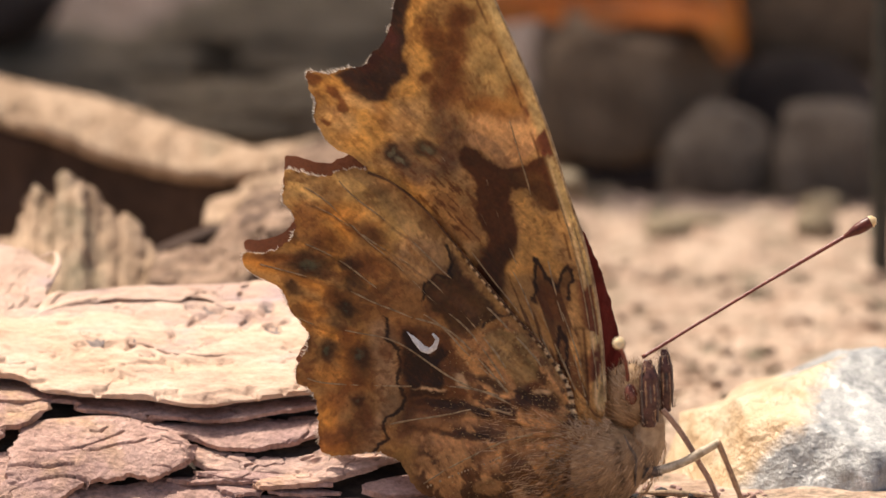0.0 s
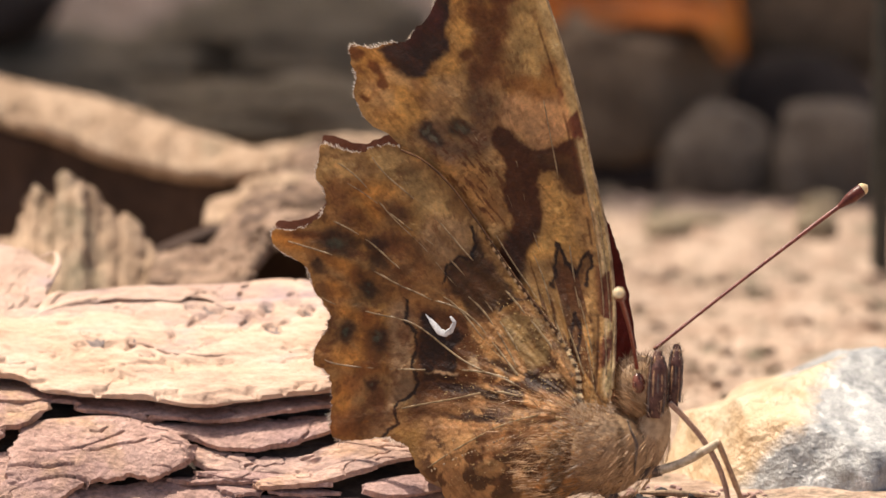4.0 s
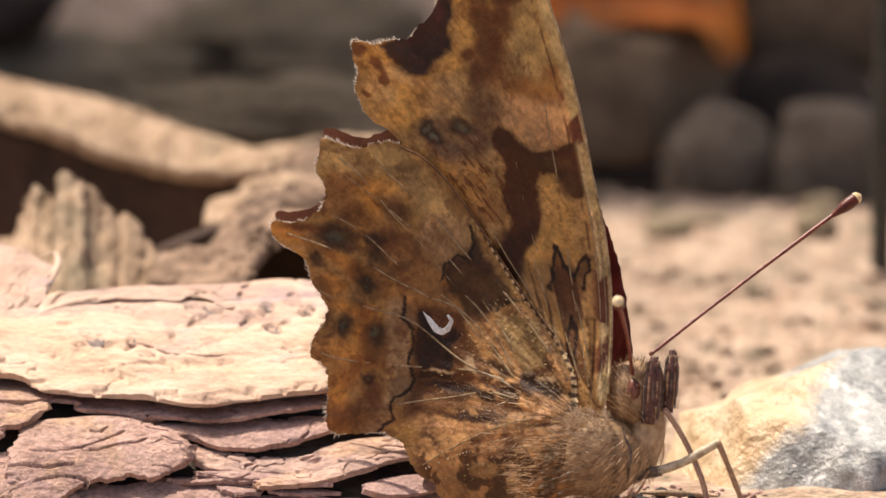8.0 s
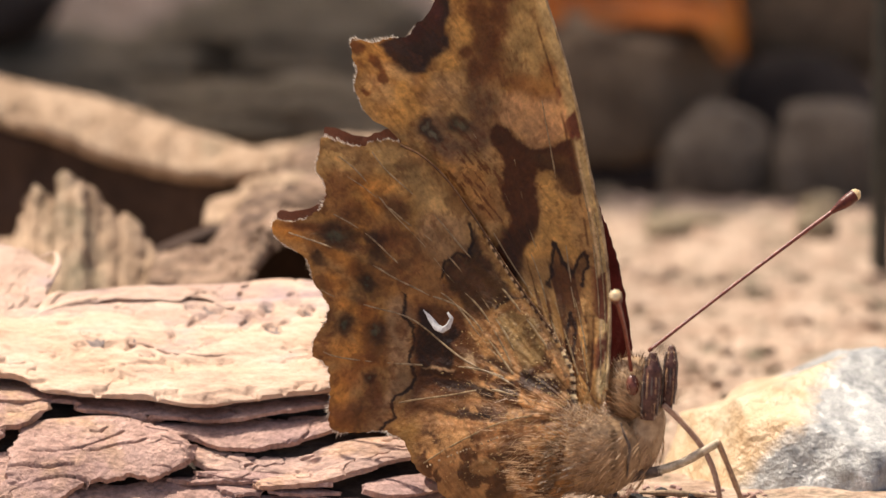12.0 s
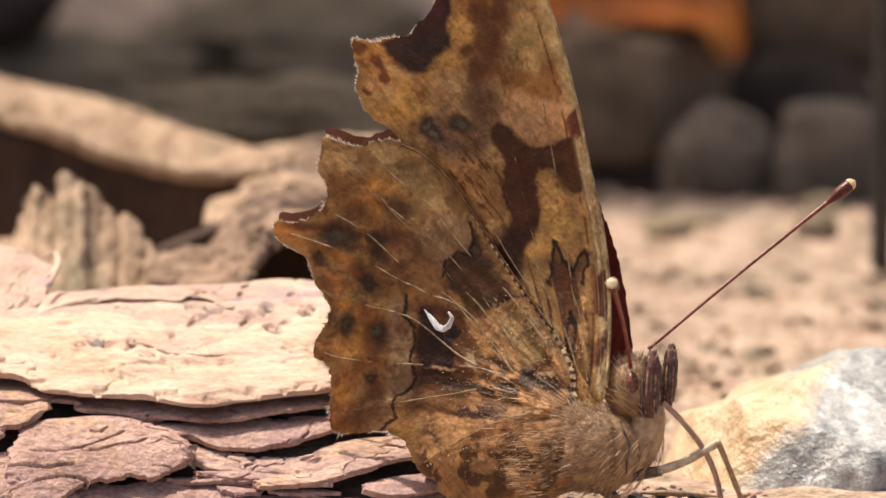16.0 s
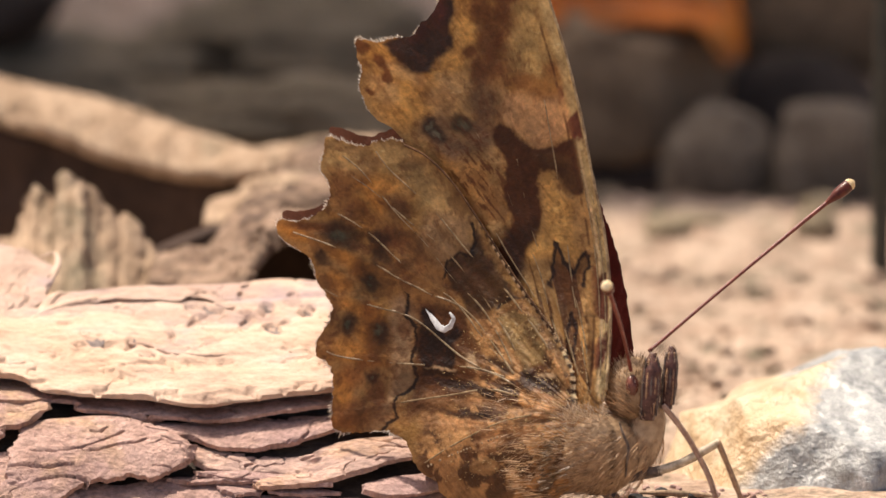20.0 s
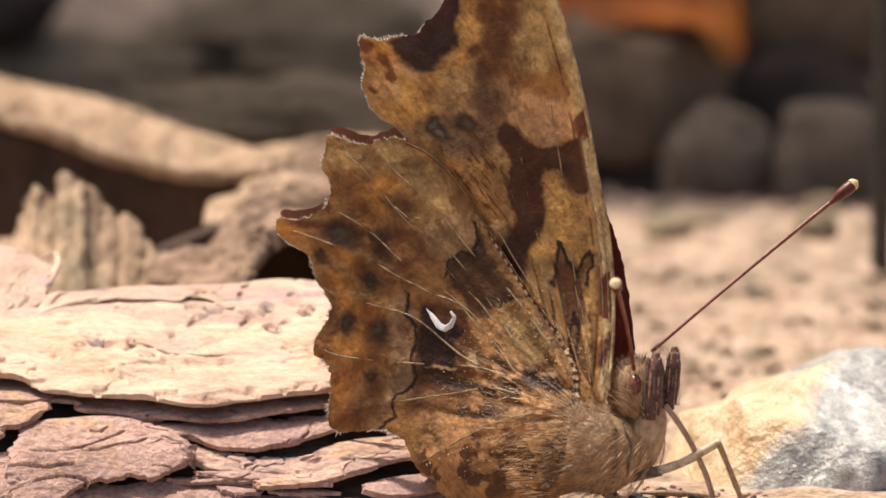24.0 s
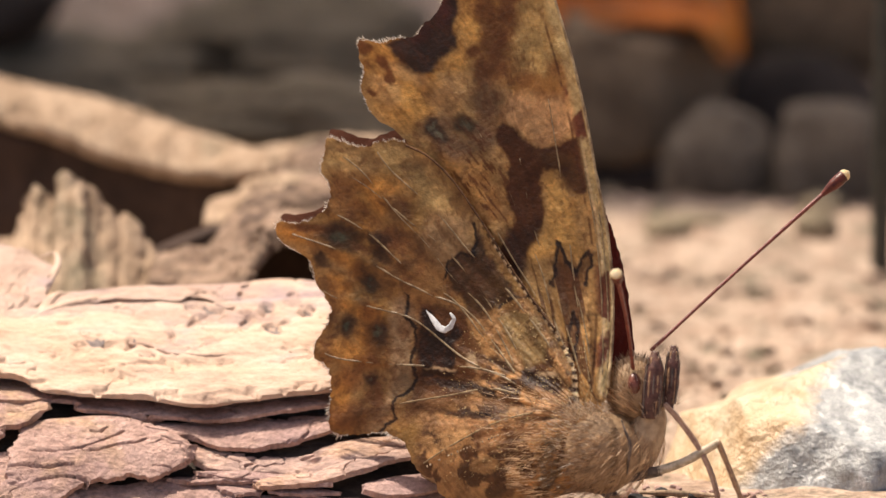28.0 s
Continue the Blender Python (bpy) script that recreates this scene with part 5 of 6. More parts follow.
HIND_OUTLINE = [(-0.6, 1.2), (-0.81, 2.67), (-1.77, 4.53), (-3.84, 7.47), (-5.7, 10.38), (-7.2, 12.6), (-8.55, 13.95), (-10.2, 14.82), (-11.16, 14.7), (-12.0, 14.46), (-12.9, 14.7), (-13.92, 15.0), (-14.04, 14.34), (-14.22, 13.29), (-13.83, 12.6), (-13.71, 11.85), (-14.04, 11.1), (-14.7, 10.68), (-15.6, 10.47), (-16.47, 10.5), (-16.59, 10.05), (-16.2, 9.45), (-15.54, 9.0), (-14.85, 8.55), (-14.49, 7.8), (-14.37, 7.2), (-13.92, 6.6), (-13.62, 5.85), (-13.74, 5.19), (-14.16, 4.5), (-14.49, 3.9), (-14.34, 3.24), (-13.8, 2.85), (-13.56, 2.25), (-13.56, 1.2), (-13.65, 0.0), (-13.41, -0.66), (-12.45, -0.84), (-11.25, -0.75), (-10.2, -0.9), (-9.54, -1.5), (-9.3, -2.25), (-8.85, -2.85), (-8.1, -3.3), (-7.65, -4.2), (-6.0, -4.95), (-3.3, -4.95), (-0.3, -3.3), (0.15, -1.2)]
FORE_OUTLINE = [(0.6, 0.15), (0.96, 1.5), (1.14, 3.6), (1.2, 5.7), (1.08, 8.1), (0.78, 10.35), (0.24, 12.9), (-0.3, 15.75), (-1.05, 18.9), (-1.95, 21.9), (-2.7, 24.3), (-3.75, 26.1), (-5.1, 26.7), (-6.45, 25.8), (-7.35, 24.0), (-7.92, 22.2), (-8.28, 21.45), (-8.94, 20.94), (-9.27, 20.34), (-10.2, 20.22), (-11.16, 19.98), (-11.94, 20.16), (-12.36, 19.98), (-12.24, 19.2), (-12.0, 18.45), (-12.18, 17.7), (-11.85, 16.8), (-11.25, 15.9), (-10.2, 15.24), (-8.7, 13.2), (-5.7, 8.1), (-2.7, 3.6), (-0.9, 0.6)]
HIND_MID, FORE_MID = [(-7.2, 4.2)][0], [(-4.05, 13.2)][0]

far_shift = np.array([0.30, 0.52])
far_hind, far_edge = wing("hindwing", [tuple(np.array(p) + far_shift) for p in HIND_OUTLINE[:44]], tuple(np.array(HIND_MID) + far_shift), hind_pigment, HIND_VEINS, -1.3, False, 50, 500, "far hindwing with curled dark margin", (0.17, 0.075, 0.05))
turn = Matrix.Rotation(radians(8.5), 2)
root = np.array([1.85, 0.9])
far_fore_line = [tuple(np.array(turn @ Vector((x * (0.84 if y < 19.5 and x < -5 else 1.0), y))) * 0.88 + root) for x, y in FORE_OUTLINE]
far_fore, _ = wing("forewing", far_fore_line, tuple(np.array(turn @ Vector(FORE_MID)) * 0.88 + root), fore_pigment, FORE_VEINS, -1.7, False, 50, 500, "far forewing with dark maroon front edge", (0.075, 0.015, 0.018))

near_fore, fore_edge = wing("forewing", FORE_OUTLINE, FORE_MID, fore_pigment, FORE_VEINS, -0.12, False, label="near forewing, tan and brown marbled with a sooty tip")
add_veins(near_fore, FORE_VEINS, -0.12, False, 0.045, 9, 80)
add_fringe(near_fore, fore_edge, FORE_MID, FORE_VEINS, -0.12, False, lambda p: p[0] < -6.8 and p[1] > 15, 3)
rim_line = resample(FORE_EDGE, 90)
rv, rf = tube(np.column_stack([rim_line, wing_height(rim_line, FORE_VEINS, -0.12, False)]), [0.09, 0.08, 0.07, 0.06], 8, 120, 1.0, 0.03, 3, 0.5)
part("costal_rim", rv, rf, rim_tan, near_fore, "pale front rim of the wing")
near_hind, hind_edge = wing("hindwing", HIND_OUTLINE, HIND_MID, hind_pigment, HIND_VEINS, 0.2, True, 110, 860, "near hindwing, brown and orange marbled with a white comma mark")
add_veins(near_hind, HIND_VEINS, 0.2, True, 0.052, 9, 116)
add_costal_fringe(near_hind, [(-8.46, -2.58), (-7.35, -2.04), (-5.7, -1.38), (-4.8, -1.02)], HIND_VEINS, 0.22, True, 0.16, 0.09, 0.35, 18)
add_fringe(near_hind, hind_edge, HIND_MID, HIND_VEINS, 0.2, True, lambda p: p[0] < -9.8 and p[1] > -3.5, 4)
add_costal_fringe(near_hind, HIND_EDGE[:6], HIND_VEINS, 0.2, True, 0.15, 0.11, 0.4, 8)
rim_line = resample(HIND_EDGE[3:], 50)
rv, rf = tube(np.column_stack([rim_line, wing_height(rim_line, HIND_VEINS, 0.2, True) + 0.02]), [0.06, 0.05, 0.06], 6, 80, 1.0, 0.03, 3, 0.4)
part("dark_rim", rv, rf, rim_dark, near_hind, "dark brown front rim")
mark = np.array(resample([(-8.60, 5.76), (-8.22, 5.28), (-7.86, 4.80), (-7.60, 4.66), (-7.26, 4.86), (-7.10, 5.28), (-7.32, 5.60)], 60, False))
mark = np.column_stack([mark, wing_height(mark, HIND_VEINS, 0.2, True) + 0.05])
mv, mf = tube(mark, [0.02, 0.10, 0.17, 0.20, 0.16, 0.15, 0.12, 0.05], 8, 60, 0.12, 0.03, 4, 0.2)
part("comma_mark", mv, mf, white_mark, near_hind, "small white comma-shaped mark")


def lump(name, centre, radii, material, rough=0.06, seed=1, label="", parent=None, turn_z=0.0, size=0.6):
    v, f = ball(radii, 26, 36, rough, size, seed)
    c, s = math.cos(radians(turn_z)), math.sin(radians(turn_z))
    v = v @ np.array([[c, s, 0], [-s, c, 0], [0, 0, 1]])
    return part(name, v + np.array(centre), f, material, parent or butterfly, label)


def furry(ob, centre, radii, count, comb, length, material, seed, width=0.02, front=-0.2, name="fur"):
    """A coat of fine hairs over a lump, combed one way."""
    rng = np.random.RandomState(seed)
    roots, ways, lengths = [], [], []
    while len(roots) < count:
        d = rng.normal(size=3)
        d /= np.linalg.norm(d)
        if d[2] < front:
            continue
        roots.append(np.array(centre) + d * np.array(radii) * 0.98)
        ways.append(d * 0.12 + np.array(comb) + rng.normal(size=3) * 0.09)
        lengths.append(length * rng.uniform(0.5, 1.3))
    v, f = strands(roots, ways, lengths, width, 0.2)
    tagged(part(name, v, f, material, ob, smooth=False), kind="stuff")


thorax = lump("thorax", (0.6, -1.9, 1.4), (2.2, 2.2, 1.7), cuticle, label="furry brown thorax")
for k, (shift, comb, length, coat, count) in enumerate((((0, 0, 0), (-0.9, -0.1, 0.05), 0.6, fur_gold, 1500), ((-0.6, 0.5, 0.1), (-0.8, 0.4, 0.1), 0.6, fur_pale, 520), ((-1.0, -0.4, 0.0), (-1.0, -0.2, 0.05), 0.7, fur_dark, 260), ((0.5, -0.3, 0.2), (-0.6, -0.6, 0.1), 0.55, fur_gold, 600), ((-2.4, -0.6, -0.5), (-1.0, 0.1, 0.05), 0.7, fur_gold, 600))):
    furry(thorax, (0.6 + shift[0], -1.9 + shift[1], 1.4 + shift[2]), (2.2, 2.1, 1.7), count, comb, length, coat, 11 + k)
for k, (x, y, z, r) in enumerate(((1.35, -1.9, 1.7, (0.4, 1.8, 1.5)), (-2.0, -2.4, 1.7, (0.35, 1.3, 1.0)))):
    furry(thorax, (x, y, z), r, 320, (-0.9, -0.25, 0.1), 0.5, fur_dark, 61 + k)
abdomen_v, abdomen_f = tube([(-0.5, -2.4, -0.6), (-3.5, -2.9, -2.4), (-6.5, -3.0, -4.0), (-8.6, -2.7, -5.0)], [1.5, 1.6, 1.3, 0.4], 18, 40)
abdomen = part("abdomen", abdomen_v, abdomen_f, cuticle, butterfly, "slender brown abdomen")
head = lump("head", (2.35, 1.5, 0.9), (1.5, 1.75, 1.2), cuticle, label="furry head", seed=4)
furry(head, (2.35, 1.5, 0.9), (1.5, 1.75, 1.2), 420, (-0.35, 0.6, 0.1), 0.55, fur_pale, 12, 0.016)
furry(head, (2.35, 1.5, 0.9), (1.5, 1.75, 1.2), 420, (0.1, 0.7, 0.1), 0.5, fur_dark, 19, 0.02)
furry(head, (2.2, 0.9, 0.9), (1.2, 1.3, 1.1), 420, (-0.6, 0.5, 0.2), 1.0, fur_gold, 14, 0.018)
lump("eye", (2.35, 1.7, 1.8), (0.42, 0.66, 0.45), eye_brown, 0.0, label="red-brown glossy eye", parent=head)
chest = lump("chest", (2.85, -1.1, 0.7), (1.15, 2.3, 1.1), chest_skin, 0.05, 7, "pale folded foreleg covered in fur", turn_z=-17)
furry(chest, (2.85, -1.1, 0.7), (1.2, 2.2, 1.1), 800, (-0.1, -0.9, 0.05), 0.35, fur_gold, 13, 0.014)
furry(chest, (2.2, -1.2, 0.5), (1.0, 1.9, 1.2), 500, (-0.5, -0.6, 0.3), 0.7, fur_gold, 17, 0.018)
seam_v, seam_f = tube([(1.66, -0.2, 2.9), (1.85, -0.8, 3.0), (2.12, -1.5, 2.95), (2.08, -2.2, 2.8), (2.0, -3.1, 2.4)], [0.03, 0.07, 0.09, 0.07, 0.03], 6, 30)
part("seam", seam_v, seam_f, leg_dark, chest, "dark fold line")
for x, top, bottom, w, z in ((3.40, 3.45, -0.1, 0.52, 1.9), (4.42, 3.8, 0.5, 0.42, 1.2)):
    v, f = tube([(x - 0.25, bottom, z), (x - 0.12, bottom + 1.2, z + 0.1), (x, top - 1.0, z + 0.1), (x + 0.05, top, z)], [w * 0.7, w, w * 1.05, w * 0.95, w * 0.4], 12, 40, 0.8, 0.07, 5, 0.35)
    palp = part("palp", v, f, palp_skin, butterfly, "upright dark brown bristly palp")
    rng = np.random.RandomState(int(x * 10))
    roots = [np.array([x - 0.1 + rng.uniform(-w, w), rng.uniform(bottom, top), z + rng.uniform(-0.2, 0.4)]) for _ in range(160)]
    v, f = strands(roots, [np.array([rng.choice([-0.5, 0.6]), 1.0, 0.3]) + rng.normal(size=3) * 0.3 for _ in roots], [rng.uniform(0.2, 0.5) for _ in roots], 0.018)
    tagged(part("bristles", v, f, fur_pale, palp, smooth=False), kind="stuff")
    for dx in (-0.75, -0.35, 0.1, 0.5, 0.8):
        v, f = tube([(x - 0.2 + dx * w, bottom + 0.2, z + 0.55 * w), (x - 0.1 + dx * w, (bottom + top) / 2, z + 0.1 + 0.8 * w * math.sqrt(1 - dx * dx)), (x + dx * w * 0.8, top - 0.3, z + 0.5 * w)], [0.04, 0.07, 0.04], 6, 24, 1.0, 0.03, 4, 0.2)
        part("ridge", v, f, leg_dark if dx in (-0.75, 0.1, 0.8) else leg_brown, palp)
# loose shiny scales on the inner wing
rng = np.random.RandomState(77)
flake_v, flake_f = [], []
for _ in range(1500):
    a, d = rng.uniform(95, 215), rng.uniform(0.5, 8.5)
    x, y = 0.3 + math.cos(radians(a)) * d, -0.3 + math.sin(radians(a)) * d
    if a < 112 and d > 5:
        continue
    z = wing_height(np.array([[x, y]]), HIND_VEINS, 0.2, True)[0] + 0.04
    n = np.array([rng.normal() * 0.5 - 0.3, rng.normal() * 0.5 + 0.5, 1.0])
    n /= np.linalg.norm(n)
    e1 = np.cross(n, np.array([math.cos(radians(a)), math.sin(radians(a)), 0.0]) + rng.normal(size=3) * 0.25)
    e1 /= np.linalg.norm(e1)
    e2 = np.cross(n, e1)
    w, l = rng.uniform(0.006, 0.016), rng.uniform(0.02, 0.07)
    k = len(flake_v)
    c = np.array([x, y, z])
    flake_v += [c - e1 * w - e2 * l, c + e1 * w - e2 * l, c + e1 * w + e2 * l, c - e1 * w + e2 * l]
    flake_f.append((k, k + 1, k + 2, k + 3))
tagged(part("shiny_scale", np.array(flake_v), flake_f, shiny_gold, near_hind, "glinting loose wing scales", smooth=False), kind="stuff")
# golden hair at the root of the wings and over the inner margin
rng = np.random.RandomState(21)
roots, ways, lengths = [], [], []
for _ in range(420):
    a, d = rng.uniform(150, 250), rng.uniform(0.2, 4.6) ** 1.0
    x, y = -0.6 + math.cos(radians(a)) * d, 0.2 + math.sin(radians(a)) * d * 0.9
    z = wing_height(np.array([[x, y]]), HIND_VEINS, 0.2, True)[0]
    roots.append(np.array([x, y, z]))
    ways.append(np.array([math.cos(radians(a)), math.sin(radians(a)), -0.35]) + rng.normal(size=3) * 0.3)
    lengths.append(rng.uniform(0.35, 0.9))
hv, hf = strands(roots, ways, lengths, 0.018)
tagged(part("wing_hair", hv, hf, fur_gold, near_hind, smooth=False), kind="stuff")
roots = [np.array([rng.uniform(-1.2, 1.0), rng.uniform(-0.3, 0.5), rng.uniform(2.0, 2.8)]) for _ in range(260)]
hv, hf = strands(roots, [np.array([rng.uniform(-1, 0.4), rng.uniform(0.0, 1.0), 0.3]) for _ in roots], [rng.uniform(0.3, 0.8) for _ in roots], 0.02)
tagged(part("root_hair", hv, hf, fur_pale, thorax, smooth=False), kind="stuff")


def antenna(base, tip, bend, label):
    """Shaft, dark club and cream tip; its base is its own origin."""
    d = np.array(tip) - np.array(base)
    l = np.linalg.norm(d)
    side = np.array(bend)
    pts = [d * t + side * math.sin(math.pi * t) for t in (0, 0.25, 0.5, 0.75, 0.88, 0.93, 0.97)]
    v, f = tube(pts, [0.11, 0.095, 0.095, 0.10, 0.12, 0.12], 10, 60, 1.0, 0.008, 2, 0.15)
    shaft = part("antenna", v, f, antenna_red, butterfly, label, at=base)
    v, f = tube([d * t + side * math.sin(math.pi * t) for t in (0.86, 0.9, 0.94, 0.975)], [0.10, 0.19, 0.30, 0.34, 0.32], 14, 24)
    part("club", v, f, club_dark, shaft, "dark red-brown club")
    v, f = tube([d * t + side * math.sin(math.pi * t) for t in (0.968, 0.98, 0.992, 1.0)], [0.31, 0.33, 0.27, 0.06], 14, 16)
    part("tip", v, f, tip_cream, shaft, "cream white tip")
    return shaft


FAR_BASE, FAR_TIP = (3.240, 3.540, 1.400), (14.220, 12.570, -2.000)
NEAR_BASE, NEAR_TIP = (2.280, 2.550, 2.000), (0.840, 7.080, 9.200)
far_antenna = antenna(FAR_BASE, FAR_TIP, (-0.06, 0.03, 0.0), "thin red-brown clubbed antenna")
near_antenna = antenna(NEAR_BASE, NEAR_TIP, (0.1, 0.1, 0.0), "thin red-brown clubbed antenna")

# the sucking tongue in two stiff pieces, each hung at its own origin
v, f = tube([(0, 0, 0), (0.10, -1.1, 0), (0.10, -2.3, 0), (0.0, -3.45, 0)], [0.155, 0.155, 0.155, 0.155], 10, 30, 0.8)
tongue = part("tongue", v, f, tongue_brown, butterfly, "slender brown sucking tongue")
v, f = tube([(0, 0, 0), (0.12, -1.0, 0), (0.10, -2.1, 0), (-0.08, -3.2, 0)], [0.155, 0.155, 0.15, 0.13], 10, 30, 0.8)
tongue_end = part("tongue", v, f, tongue_brown, butterfly, "slender brown sucking tongue")
for ob, l in ((tongue, 3.4), (tongue_end, 3.1)):
    v, f = tube([(0.07, -0.05, 0.105), (0.16, -l * 0.4, 0.105), (0.13, -l * 0.7, 0.105), (0.05, -l, 0.10)], [0.035, 0.04, 0.035], 5, 24)
    part("groove", v, f, leg_brown, ob, "dark groove of the tongue")

legs = []


def leg_piece(line, radii, material, label, bristle=0):
    v, f = tube(line, radii, 10, 30, 1.0, 0.02, 3, 0.3)
    ob = part("leg", v, f, material, butterfly, label)
    if bristle:
        rng = np.random.RandomState(bristle)
        c = resample(line, 60)
        roots = [c[rng.randint(60)] + rng.normal(size=3) * 0.06 for _ in range(90)]
        v, f = strands(roots, [rng.normal(size=3) + np.array([0.4, -0.5, 0]) for _ in roots], [rng.uniform(0.12, 0.3) for _ in roots], 0.014)
        tagged(part("bristles", v, f, leg_pale, ob, smooth=False), kind="stuff")
    legs.append(ob)
    return ob


def sheet_points(flat_points, z0, z1):
    return [(x, y, z0 + (z1 - z0) * k / (len(flat_points) - 1)) for k, (x, y) in enumerate(flat_points)]


leg_piece(sheet_points([(1.35, -3.36), (2.7, -3.0), (3.9, -2.79)], 0.6, 1.4), [0.34, 0.34, 0.28], leg_dark, "dark grey thigh of the leg", 3)
leg_piece(sheet_points([(3.75, -2.82), (5.1, -2.31), (6.3, -1.65), (6.96, -1.29)], 1.4, 2.0), [0.25, 0.23, 0.25, 0.20], leg_pale, "pale scaly thigh of the leg", 4)
leg_piece(sheet_points([(6.9, -1.26), (7.32, -2.25), (7.74, -3.3), (8.16, -4.35), (8.58, -5.46)], 2.0, 2.2), [0.18, 0.14, 0.15, 0.13, 0.11], leg_brown, "brown bristly shin of the leg", 5)
leg_piece(sheet_points([(8.58, -5.46), (9.3, -5.7), (10.5, -5.82)], 2.2, 2.6), [0.11, 0.10, 0.07], leg_brown, "brown foot resting on the ground")
leg_piece(sheet_points([(-0.3, -3.0), (0.78, -3.66), (1.56, -4.5), (2.1, -5.7)], 0.8, 1.6), [0.35, 0.4, 0.3, 0.15], leg_dark, "dark leg under the body", 7)


